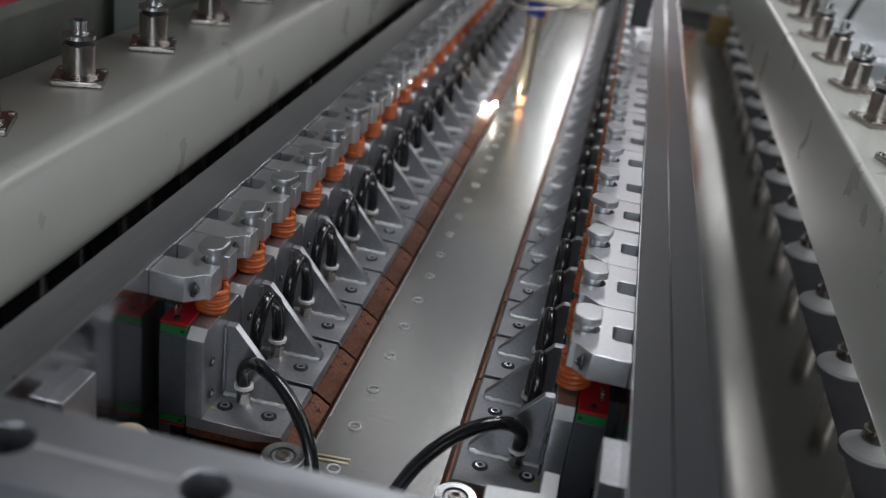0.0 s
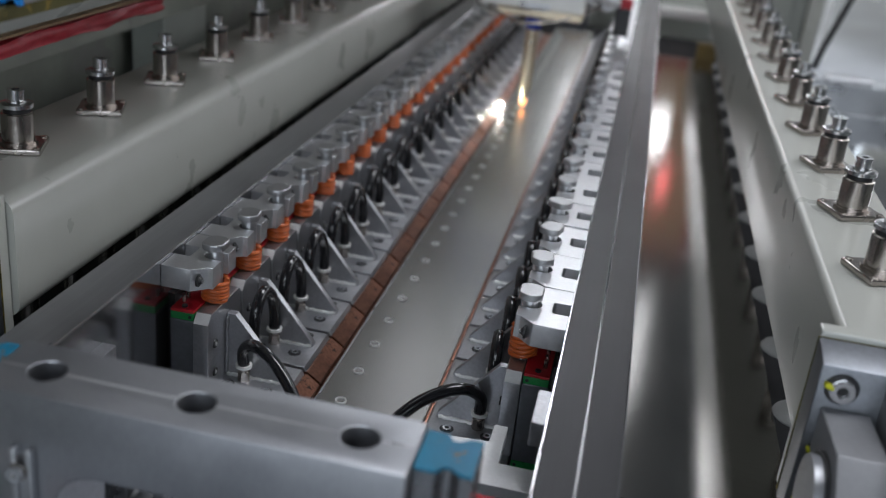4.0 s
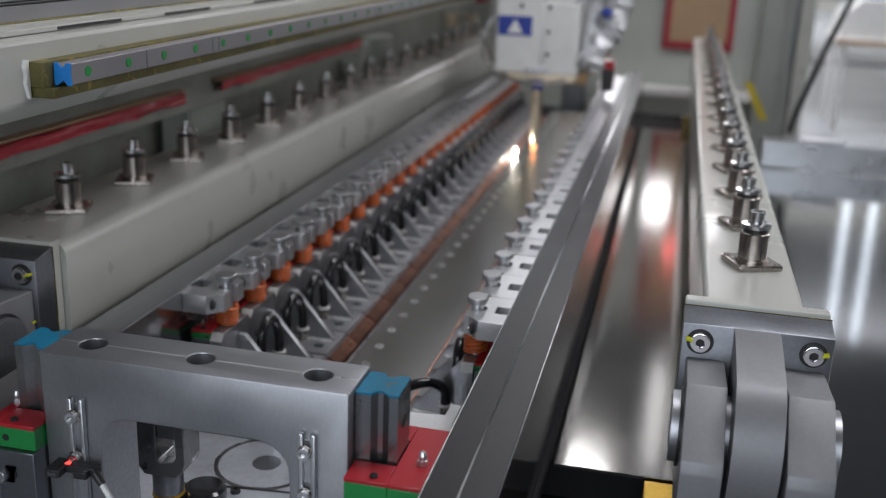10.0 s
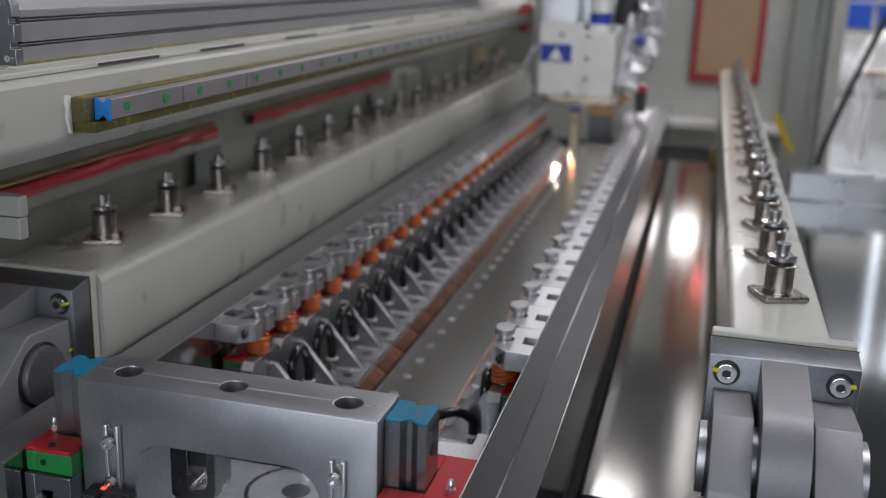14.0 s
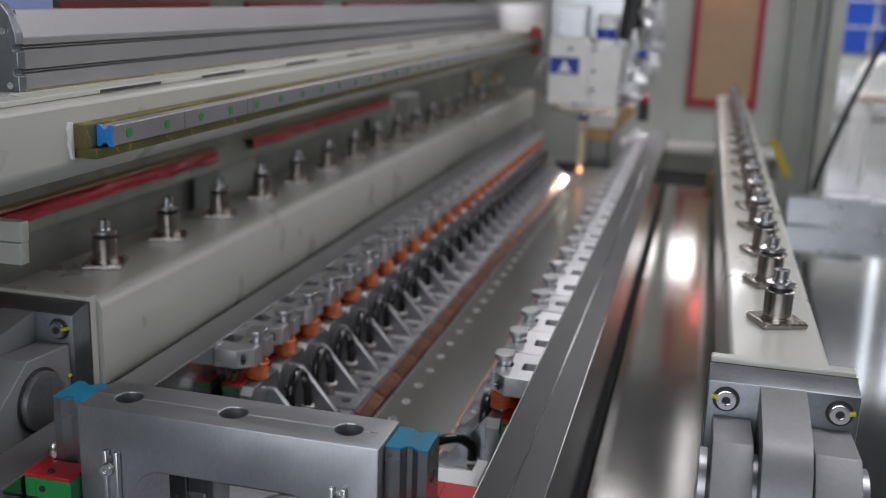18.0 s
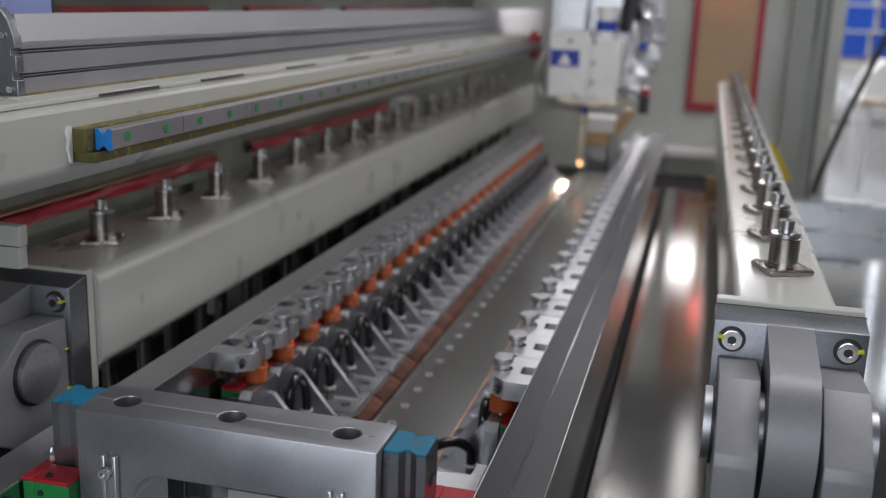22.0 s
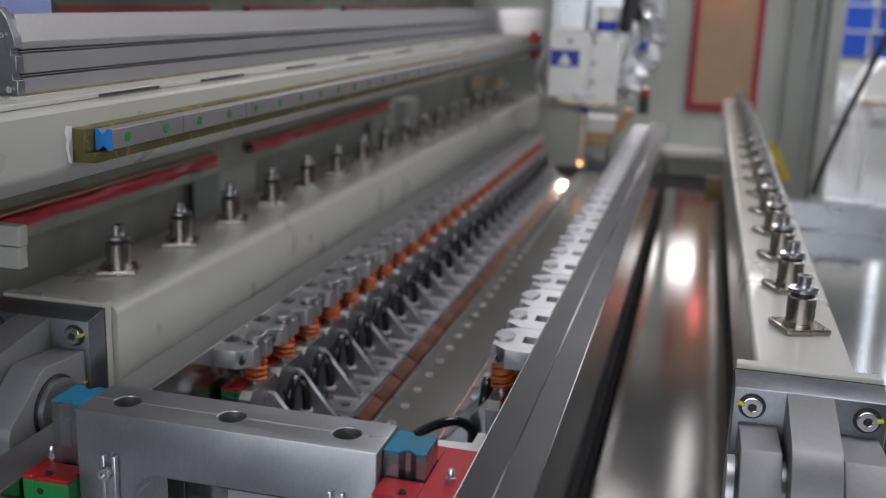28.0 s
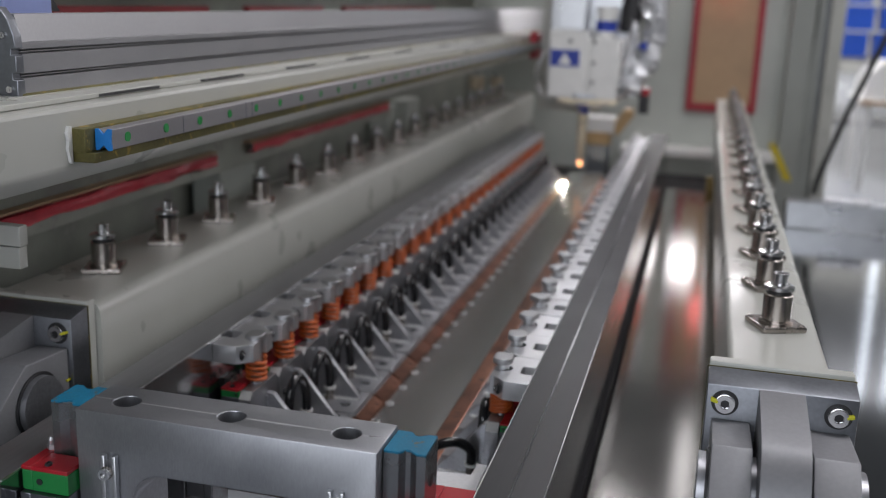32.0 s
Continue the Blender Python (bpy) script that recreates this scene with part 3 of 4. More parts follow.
MOVERS["sheet_r"] = sheet_r
table = thing("side_table", "smooth stainless steel side table", "table")
part("top", box(B(), 0.52, 1.5, -0.2, 2.29, 0.70, 0.72, 0.002), M_TABLE, table)
for tx, ty in ((0.56, -0.1), (1.44, -0.1), (0.56, 2.2), (1.44, 2.2)):
    part("leg", box(B(), tx - 0.03, tx + 0.03, ty - 0.03, ty + 0.03, 0.0, 0.70), M_GREYPAINT, table)
base = thing("machine_bed", "dark steel machine bed below the clamps", "machine bed")
part("table_plate", box(B(), -0.55, 0.50, -0.25, 3.0, 0.70, 0.74, 0.004), M_NEARBLACK, base)
for y0, y1 in ((-.23, .25), (1.1, 1.5), (2.5, 2.98)):
    part("pedestal", box(B(), -0.50, 0.45, y0, y1, 0.0, 0.6995, 0.004), M_DARK, base)


# ---- pressing bars ----
def press_bar(s):
    ob = thing("press_bar", "long machined steel pressing bar with a groove", "bar", "pressing bars")
    a, b = .1826, .2372 if s > 0 else .2255
    d = .009 if s > 0 else 0.0
    y0 = -.10 if s > 0 else -.064
    prof = [(a, .80), (a, .9345), (b, .9330), (b, .80)]
    part("bar", prism(B(), [(X0 + s * u, z + (d if z > .9 else 0)) for u, z in prof], "y", y0, BAR_END), M_BAR, ob)
    if s > 0:
        cap = [(a, .9346), (a + .0006, .9360), (.2085, .9360), (.2088, .9350), (.2106, .9350), (.2109, .9358), (b - .0012, .9356), (b, .9331)]
    else:
        cap = [(a, .9346), (a + .0006, .9360), (b - .0012, .9357), (b, .9331)]
    part("top_face", prism(B(), [(X0 + s * u, z + d) for u, z in cap], "y", y0 + .0005, BAR_END - .0005), M_BARTOP_SHADED if s > 0 else M_BARTOP_LIT, ob, "ground top face, its light and shade put into the colour")
    # Thin bright strip that paints the highlight along the bar's edge.
    e0, e1 = sorted((X0 + s * (a - .0003), X0 + s * (a + .0010)))
    part("worn_edge", box(B(), e0, e1, y0 + .001, BAR_END - .001, .9352 + d, .9363 + d, .0003), M_CHROME, ob, "bright strip for the edge's highlight")
    if s > 0:
        # The groove's highlight is painted by this lighter strip.
        part("inlaid_strip", box(B(), X0 + .2089, X0 + .2105, -0.1, BAR_END, .9351 + d, .9356 + d), M_BAR, ob, "lighter strip for the groove's highlight")
        part("worn_edge", box(B(), X0 + b - .0010, X0 + b + .0003, -0.099, BAR_END - .001, .9330 + d, .9352 + d, .0003), M_BAR, ob, "bright strip for the edge's highlight")
        part("outer_rail", prism(B(), [(X0 + u, z) for u, z in ((b + .0002, .80), (b + .0002, .8165), (b + .0042, .8150), (b + .0052, .8135), (b + .0052, .80))], "y", -0.10, BAR_END), M_NEARBLACK, ob, "near-black outer rail, the gap's shade in its colour")
    return ob


MOVERS["bar_r"] = press_bar(1)
MOVERS["bar_l"] = press_bar(-1)


# ---- clamps ----
def coil(bm, r, wire, z0, z1, turns, n=14, half=False):
    o = math.pi if half else 0
    pts = [(r * math.cos(2 * math.pi * i / n + o), r * math.sin(2 * math.pi * i / n + o), z0 + (z1 - z0) * i / (n * turns)) for i in range(int(n * turns) + 1)]
    return tube(bm, pts, wire, 7)


def clamp_unit(s):
    """A clamp in its own space: x outward from the centre line, y along the row, z from the sheet's top."""
    ob = thing("clamp", "grey steel clamp with copper jaw, orange spring and lever", "clamp", "clamps along the sheet")
    fx = (lambda bm: bm) if s > 0 else mirror_x
    h = 0.0375
    zt, up, zb = (.1000, .010, .1590) if s > 0 else (.0965, 0.0, .1500)
    ji = .0605 if s > 0 else .0510
    foot = part("foot", fx(prism(B(), [(.064, 0.006), (.070, 0.017), (.150, 0.017), (.150, 0.006)], "y", -h, h, 0.0006)), M_LEVER, ob)
    part("copper_jaw", fx(prism(B(), [(ji, 0.0005), (ji + .001, 0.0035), (.0655, 0.0125), (.10, 0.0058), (.149, 0.0058), (.149, 0.0005)], "y", -h - .001, h + .001)), M_COPPER, ob, "worn copper jaw")
    part("upright", fx(prism(B(), [(-h, .017), (-h, zt - .0085), (-h + .0075, zt), (h - .004, zt), (h, zt - .004), (h, .017)], "x", .1365, .1515, 0.0006)), M_LEVER, ob)
    rib = part("gusset", fx(prism(B(), [(.1360, .017), (.075, .017), (.075, .0205), (.1275, .0825), (.1360, .0825)], "y", 0.004, 0.0115, 0.0005)), M_LEVER, ob)
    bm = B()
    for y, o in ((.0026, 0), (.0129, 5)):
        tube(bm, [(.077 + .003 * i, y + 0.0008 * math.sin(i * 2.3 + o), .0178 + .0005 * math.sin(i * 1.7 + o)) for i in range(20)], 0.0021, 6)
    part("weld_bead", fx(bm), M_BURR, rib)
    bm = tube(B(), [(.1352 + .0005 * math.sin(i * 1.9), .0030 + .0006 * math.sin(i * 2.7), .020 + .004 * i) for i in range(16)], 0.0018, 6)
    part("weld_bead", fx(bm), M_LEVER, rib)
    for x, y in ((.1265, -0.014), (.0885, -0.014), (.0885, .026), (.1265, .026)):
        sc = part("screw", fx(ring(cyl(B(), 0.0040, 0.0040, (x, y, .0170), (x, y, .0176), 16), 0.0021, 0.0041, 0.0176, 0.0188, (x, y, 0), 16)), M_CHROME, foot)
        part("recess", fx(ring(B(), 0.0042, 0.0066, 0.0170, 0.0174, (x, y, 0), 20)), M_BLACKM, sc)
        part("socket", fx(cyl(B(), 0.0020, 0.0020, (x, y, .0176), (x, y, .0179), 6)), M_BLACKM, sc)
    part("paint_mark", fx(box(B(), .1325, .1365, -.020, -.0185, .0170, .0174)), M_MARK, foot, "yellow paint mark")
    for z in (.034, .064):
        sc = part("screw", fx(cyl(B(), .0046, .0040, (.1356, -.024, z), (.1344, -.024, z), 16)), M_BLACKM, ob)
        part("socket", fx(cyl(B(), .0021, .0021, (.1346, -.024, z), (.1340, -.024, z), 6)), M_BURR, sc)
    # Bright plate over the chamfer, painting the light it reflects.
    part("chamfer_plate", fx(prism(B(), [(-h - .0006, zt - .0079), (-h - .0002, zt - .0084), (-h + .0071, zt - .0001), (-h + .0067, zt + .0004)], "x", .1370, .1510)), M_BURR, ob, "bright plate for the chamfer's reflection")
    nip = part("hose_nipple", fx(cyl(cyl(B(), 0.0060, 0.0060, (.1155, -.002, .017), (.1155, -.002, .0275), 8), 0.0048, 0.0048, (.1155, -.002, .0275), (.1155, -.002, .0318), 18)), M_NICKEL, ob)
    part("collar", fx(cyl(B(), 0.0080, 0.0080, (.1155, -.002, .0318), (.1155, -.002, .0348), 24)), M_WHITE, nip)
    # guide carriage behind the upright
    zc = zt - .0085
    car = part("guide_carriage", fx(box(B(), .152, .1755, -.0345, .0330, .012, zc, 0.001)), M_DARK, ob)
    for z0, z1 in ((zc + .0002, zc + .0075), (.005, .0118)):
        part("end_seal", fx(box(B(), .1525, .175, -.0347, .0325, z0, z1, 0.0008)), M_GREEN, car)
        part("seal_screw", fx(cyl(B(), .0016, .0016, (.1560, -.0346, (z0 + z1) / 2), (.1560, -.0351, (z0 + z1) / 2), 12)), M_BLACKM, car)
    for z0, z1 in ((zc + .0077, zc + .0105), (.002, .0048)):
        part("scraper", fx(box(B(), .1525, .175, -.0347, .0325, z0, z1, 0.0005)), M_RED, car)
    part("scraper_screw", fx(cyl(B(), .0028, .0026, (.1640, -.0275, zc + .0105), (.1640, -.0275, zc + .0122), 14)), M_BLACKM, car)
    for y in (-.018, -.009, .006):
        part("grease_nipple", fx(cyl(B(), .0022, .0016, (.1690, y, zc + .0105), (.1690, y, zc + .0175), 10)), M_NICKEL, car)
    part("lower_nipple", fx(cyl(B(), .0035, .0030, (.1600, -.0280, .0018), (.1600, -.0280, -.0050), 10)), M_NICKEL, car)
    part("guide_rail", fx(box(B(), .1757, .1862, -.010, .010, -.03, .10)), M_STEEL, ob)
    # bolt and lower coils stay with the clamp; lever and upper coils are moved by the bar
    bolt = part("bolt_head", fx(prism(B(), [(.1465 + .0132 * max(-.80, min(.80, math.cos(a))), .0132 * math.sin(a)) for a in [2 * math.pi * k / 28 for k in range(28)]], "z", zb, zb + .0068, 0.0012)), M_BOLT, ob)
    part("bolt_shank", fx(cyl(cyl(B(), 0.007, 0.007, (.1465, 0, zt), (.1465, 0, zb - .002), 20), .007, .0092, (.1465, 0, zb - .002), (.1465, 0, zb), 20)), M_BRIGHT, bolt)
    z0, z1 = zt + .0022, .1185 + up
    for half, owner in ((False, ob), (True, None)):
        bm = coil(B(), 0.0110, 0.0025, z0, z1, 3.0, half=half)
        bmesh.ops.translate(bm, verts=bm.verts[:], vec=(.1465, 0, 0))
        if owner is None:
            lever = owner = part("lever", fx(lever_mesh(up)), M_TOP, ob)
        part("spring", fx(bm), M_ORANGE, owner, "orange coil spring")
    sc = part("set_screw", fx(cyl(cyl(B(), 0.0060, 0.0060, (.1486, -.0338, .1310 + up), (.1470, -.0338, .1310 + up), 18), .0046, .0020, (.1472, -.0338, .1310 + up), (.1440, -.0345, .1310 + up), 16)), M_BLACKM, lever)
    part("socket", fx(cyl(B(), 0.0016, 0.0016, (.1442, -.0344, .1310 + up), (.1432, -.0347, .1310 + up), 8)), M_BRIGHT, sc)
    return ob, lever


def lever_mesh(up):
    """Lever plate with a chamfered nose, a round-ended slot for the bolt and a pocket open to the bar."""
    z0, z1 = .1205 + up, .142 + up
    slot = [(.1482 + .0088 * math.sin(t), -.0088 * math.cos(t)) for t in [math.pi * k / 10 for k in range(11)]]
    pocket = [(.1824, .0112), (.1702, .0112), (.1678, .0104), (.1668, .0082), (.1668, -.0082), (.1678, -.0104), (.1702, -.0112), (.1824, -.0112)]
    bm = prism(B(), [(.1824, -.0385), (.154, -.0385), (.142, -.0270), (.1375, -.0265), (.1375, -.0088)] + slot + [(.1375, .0088), (.1375, .0265), (.142, .0270), (.154, .0385), (.1824, .0385)] + pocket, "z", z0, z1, 0.0006)
    box(bm, .1660, .1824, -.0115, .0115, z0 + .0003, z0 + .006)
    return bm


for s in (-1, 1):
    first, lev = clamp_unit(s)
    key = "r" if s > 0 else "l"
    MOVERS["clamps_" + key], MOVERS["levers_" + key] = [], []
    for i in range(COUNT):
        m = pose(X0, FIRST + PITCH * i, SHEET_Z)
        c = first if i == 0 else copy_thing(first, m)
        if i == 0:
            c.matrix_basis = m
        for o in c.children:
            if o.name.startswith("bolt_head"):
                spin = (0, 9, -14, 62, 5, -24, 17)[i % 7]
                o.matrix_basis = pose(s * .1465, 0, 0) @ pose(0, 0, 0, 0, 0, spin) @ pose(-s * .1465, 0, 0)
        MOVERS["clamps_" + key].append(c)
        MOVERS["levers_" + key].append([o for o in c.children if o.name.startswith("lever")][0])

# ---- front bracket ----
brk = thing("portal_bracket", "milled steel portal bracket with three bolt holes", "bracket")
BX0, BX1, BY0, BY1, BZ = -0.125, 0.131, -0.027, 0.028, 1.0


def bracket_mesh():
    bm = B()
    w0, w1, top, r = -0.076, 0.084, 0.951, 0.026
    pts = [(BX0, BZ), (BX0, 0.76), (w0, 0.76), (w0, top - r)]
    pts += [(w0 + r - r * math.cos(a), top - r + r * math.sin(a)) for a in [math.pi / 2 * k / 6 for k in range(1, 7)]]
    pts += [(w1 - r + r * math.sin(a), top - r + r * math.cos(a)) for a in [math.pi / 2 * k / 6 for k in range(0, 7)]]
    pts += [(w1, 0.76), (BX1, 0.76), (BX1, BZ)]
    prism(bm, pts, "y", BY0, BY1)
    return bm


def drill(ob, spots, r, z0, z1):
    """Drills upright blind holes into a part's mesh for good."""
    bm = B()
    for x, y in spots:
        cyl(bm, r, r, (x, y, z0), (x, y, z1), 32)
    me = bpy.data.meshes.new("drill")
    bm.to_mesh(me)
    bm.free()
    tool = new("drill", me)
    md = ob.modifiers.new("drill", "BOOLEAN")
    md.operation, md.object, md.solver = "DIFFERENCE", tool, "EXACT"
    bv = ob.modifiers.new("edge", "BEVEL")
    bv.width, bv.segments, bv.limit_method, bv.angle_limit = 0.0009, 2, "ANGLE", radians(40)
    bpy.context.view_layer.update()
    done = bpy.data.meshes.new_from_object(ob.evaluated_get(bpy.context.evaluated_depsgraph_get()))
    ob.modifiers.clear()
    ob.data = done
    bpy.data.objects.remove(tool)
    for p in done.polygons:
        p.use_smooth = False
    shade(done)


body = part("body", bracket_mesh(), M_STEELX, brk)
drill(body, ((-0.094, 0), (0, 0), (0.098, 0)), 0.0113, BZ - 0.030, BZ + 0.01)
for x in (-0.094, 0.0, 0.098):
    part("thread", cyl(B(), 0.0110, 0.0110, (x, 0, BZ - 0.0298), (x, 0, BZ - 0.024), 28), M_BLACKM, brk, "dark bottom of a bolt hole")
for x in (-0.094, 0.100):
    strip = part("slotted_strip", box(box(box(B(), x - .0070, x - .0028, -.0325, -.0272, .865, .9655, .0012), x + .0028, x + .0070, -.0325, -.0272, .865, .9655, .0012), x - .0028, x + .0028, -.0285, -.0272, .865, .9600), M_BRIGHT, brk)
    for z in (.951, .915):
        part("screw", cap_screw(0.0048, 0.006, 18), M_CHROME, strip, at=pose(x - .001, -.0325, z, 90))
        part("washer", ring(B(), 0.0025, 0.0058, 0, 0.001, n=18), M_NICKEL, strip, at=pose(x - .001, -.0328, z, 90))

# Bright ridges added where a glint runs across the top.
for x0, x1 in ((BX0 + .002, -.1065), (-.0815, -.0125), (.0125, .0855), (.1105, BX1 - .002)):
    part("scribed_ridge", prism(B(), [(-.0011, BZ), (0, BZ + .00028), (.0011, BZ)], "x", x0, x1), M_BRIGHT, brk, "bright ridge for the top's glint line")

# position switch on the bracket
switch = thing("position_switch", "small black fork sensor with a red light and grey cable", "sensor")
part("housing", box(box(box(B(), -.1105, -.0725, -.0435, -.0335, .9060, .9130, .0008), -.1105, -.098, -.0535, -.0436, .9060, .9125, .0008), -.088, -.0765, -.0500, -.0436, .9060, .9125, .0008), M_BLACKM, switch)
part("indicator", box(B(), -.0990, -.0950, -.0430, -.0395, .9132, .9142, .0004), M_LED, switch, "glowing red indicator")
part("lens_slot", box(B(), -.1075, -.1005, -.0539, -.0534, .9075, .9105), M_DARK, switch)
part("plug", cyl(B(), 0.0035, 0.003, (-.0735, -.0415, .9085), (-.066, -.044, .901), 12), M_BLACKM, switch)
part("cable", tube(B(), [(-.067, -.044, .902), (-.059, -.046, .892), (-.052, -.046, .876), (-.052, -.042, .850), (-.056, -.038, .80)], 0.0024, 8), M_WHITE, switch, "grey cable")

# bracket guide rails with carriages
RAILP = [(-.019, 0), (-.019, .012), (-.013, .016), (-.013, .020), (-.018, .026), (-.018, .033), (.018, .033), (.018, .026), (.013, .020), (.013, .016), (.019, .012), (.019, 0)]


def side_rail(s):
    xw = BX1 + 0.0008 if s > 0 else BX0 - 0.0008
    ob = thing("guide_rail", "upright steel guide rail with a worn blue top", "guide rail", "bracket guide rails")
    out = [(xw + s * d, w + .007) for w, d in RAILP]
    part("rail", prism(B(), out, "z", .80, .9945), M_STEEL, ob)
    part("blue_tape", prism(B(), out, "z", .9947, .9965), M_BLUE, ob, "worn blue tape")
    part("bolt_recess", cyl(B(), 0.0055, 0.0055, (xw + s * .0325, .007, .968), (xw + s * .0336, .007, .968), 18), M_BLACKM, ob)
    c = thing("guide_carriage", "guide carriage with red scraper and green end seal", "carriage", "bracket guide carriages")
    x0, x1 = xw + s * .0335, xw + s * (.062 if s > 0 else .0435)
    lo, hi = min(x0, x1), max(x0, x1)
    sl, sh = (xw + .0005, lo) if s > 0 else (hi, xw - .0005)
    def frame_block(z0, z1, grow):
        bm = box(B(), lo, hi, -.040 - grow, .052 + grow, z0, z1, .001)
        for y0, y1 in ((-.040 - grow, -.0135), (.0275, .052 + grow)):
            box(bm, sl, sh, y0, y1, z0, z1, .0006)
        return bm
    body = part("carriage_body", frame_block(.82, .9175, .004), M_DARK, c)
    part("end_seal", frame_block(.918, .936, 0), M_GREEN, c, "green plastic end seal")
    top = part("scraper", frame_block(.9364, .9400, .001), M_RED, c, "red scraper plate")
    for y in (-.034, .046):
        part("screw", cap_screw(.0032, .002, 14), M_BLACKM, top, at=pose(xw + s * .022, y, .940))
    nip = part("grease_nipple", cyl(cyl(cyl(B(), .0042, .0042, (0, 0, 0), (0, 0, .004), 6), .003, .003, (0, 0, .004), (0, 0, .008), 14), .0034, .002, (0, 0, .008), (0, 0, .011), 14), M_BRIGHT, top, at=pose(xw + s * (.052 if s > 0 else .0385), -.006, .940))
    xb = xw + s * (.045 if s > 0 else .027)
    # No recess is cut: a black plate paints the slot's shade.
    part("bolt_slot", prism(B(), [(xb + s * .012 * math.cos(a) + (.010 if math.cos(a) > 0 else -.002), .897 + .0075 * math.sin(a)) for a in [2 * math.pi * k / 28 for k in range(28)]], "y", -.0452, -.0441), M_BLACKM, body, "black plate for the slot's shade")
    part("body_bolt", cyl(cyl(B(), .0052, .0052, (xb, -.0455, .897), (xb, -.0520, .897), 18), .0052, .0044, (xb, -.0520, .897), (xb, -.0528, .897), 18), M_BRIGHT, body)
    part("seal_screw", cyl(B(), .0028, .0028, (xb, -.0401, .927), (xb, -.0408, .927), 16), M_BLACKM, body)
    return c


MOVERS["car_r"] = side_rail(1)
MOVERS["car_l"] = side_rail(-1)

# end plates that tie the pressing bars to the carriages
for s, key in ((1, "r"), (-1, "l")):
    bar = MOVERS["bar_" + key]
    f = lambda u0, u1: sorted((X0 + s * u0, X0 + s * u1))
    if s > 0:
        part("tie_plate", prism(B(), [(.112, .187), (.1475, .187), (.1485, .172), (.1938, .172), (.1938, .203), (.1610, .203), (.1605, .257), (.1490, .257), (.1486, .2305), (.112, .2270)], "z", .850, .862, .0008), M_ALU, bar, "bright aluminium tie plate")
        part("side_block", box(B(), *f(.170, .1863), .185, .235, .895, .916, .001), M_LEVER, bar)
    else:
        part("side_block", box(B(), *f(.1705, .1863), .152, .194, .866, .904, .0012), M_LEVER, bar)
    part("bore", cyl(B(), .0065, .0065, (X0 + s * .1866, .126, .930), (X0 + s * .1855, .126, .930), 20), M_BLACKM, bar)

# base below the station: copper bed, support, front rollers
single("copper_bed", box(B(), X0 - .135, X0 + .135, .262, BAR_END, .778, .7882, .0008), M_COPPER, "worn copper bed strip under the sheet", "bed strip")
single("support_rail", box(B(), X0 - .150, X0 + .150, .255, BAR_END, .741, .7775, .002), M_DARK, "dark steel support under the copper bed", "support")
for x in (-.047, .089):
    st = thing("locating_post", "polished steel locating post with a centre screw", "post", "locating posts")
    part("post", cyl(B(), .0165, .0165, (x, .268, .742), (x, .268, .812), 40), M_BRIGHT, st)
    part("rim", ring(B(), .0098, .0158, .812, .8135, (x, .268, 0), 40), M_CHROME, st)
    part("groove", ring(B(), .0086, .0097, .812, .8126, (x, .268, 0), 40), M_BLACKM, st)
    part("centre_screw", ring(cyl(B(), .0060, .0060, (x, .268, .812), (x, .268, .8125), 20), .003, .0055, .8125, .8145, (x, .268, 0), 20), M_NICKEL, st)

# A steel boss; its beige is a reflection put into the colour.
plug = thing("round_plug", "round boss on a short steel stem, beige reflection painted in", "plug")
part("stem", cyl(B(), .008, .008, (-.136, .192, .788), (-.136, .192, .842), 20), M_STEEL, plug)
part("disc", cyl(cyl(B(), .0150, .0150, (-.136, .192, .842), (-.136, .192, .858), 36), .0150, .0128, (-.136, .192, .858), (-.136, .192, .8605), 36), M_BEIGE, plug, "beige disc")

# punched rings along the sheet
rg = mesh_of("punched_ring", ring(B(), .0044, .0057, 0, .0013, n=26), M_BURR)
for i in range(36):
    again("punched_ring", rg, sheet, pose(-.0125, .2943 + .0613 * i, SHEET_Z))
for y, z in ((.3030, .0009), (.3085, .0009)):
    part("tack_rod", tube(B(), [(-.036, y - .002, SHEET_Z + z), (-.016, y, SHEET_Z + z), (-.003, y + .001, SHEET_Z + z)], .0009, 8), M_BRASS, sheet, "thin brass rod")
part("edge_strip", box(B(), -.0375, -.0358, .284, 2.6, SHEET_Z, SHEET_Z + .0006), M_BRIGHT, sheet, "bright sheared edge")


# ---- hoses ----
def hose(pts, group="cooling hoses", label="glossy black cooling hose arching between clamps"):
    """A hose through control points, smoothed."""
    P = [Vector(p) for p in pts]
    out = []
    for i in range(len(P) - 1):
        p0, p1, p2, p3 = P[max(i - 1, 0)], P[i], P[i + 1], P[min(i + 2, len(P) - 1)]
        for k in range(6):
            t = k / 6
            out.append(0.5 * ((2 * p1) + (p2 - p0) * t + (2 * p0 - 5 * p1 + 4 * p2 - p3) * t * t + (3 * p1 - p0 - 3 * p2 + p3) * t ** 3))
    out.append(P[-1])
    return single("hose", tube(B(), out, .0058, 12), M_BLACK, label, "hose", group)


for s, key in ((1, "r"), (-1, "l")):
    MOVERS["hoses_" + key] = []
    u, z = .1155, SHEET_Z
    first = None
    for i in range(COUNT - 1):
        y = FIRST + PITCH * i - .002
        if first is None:
            first = hose([(X0 + s * (u + .004), y + .034, z + .010), (X0 + s * (u + .004), y + .034, z + .045), (X0 + s * (u + .004), y + .038, z + .072), (X0 + s * (u + .003), y + .054, z + .087),
                          (X0 + s * (u + .001), y + PITCH - .009, z + .075), (X0 + s * u, y + PITCH - .001, z + .052), (X0 + s * u, y + PITCH, z + .033)])
            h = first
        else:
            h = copy_thing(first, pose(0, PITCH * i, 0))
        MOVERS["hoses_" + key].append(h)
y = FIRST - .002
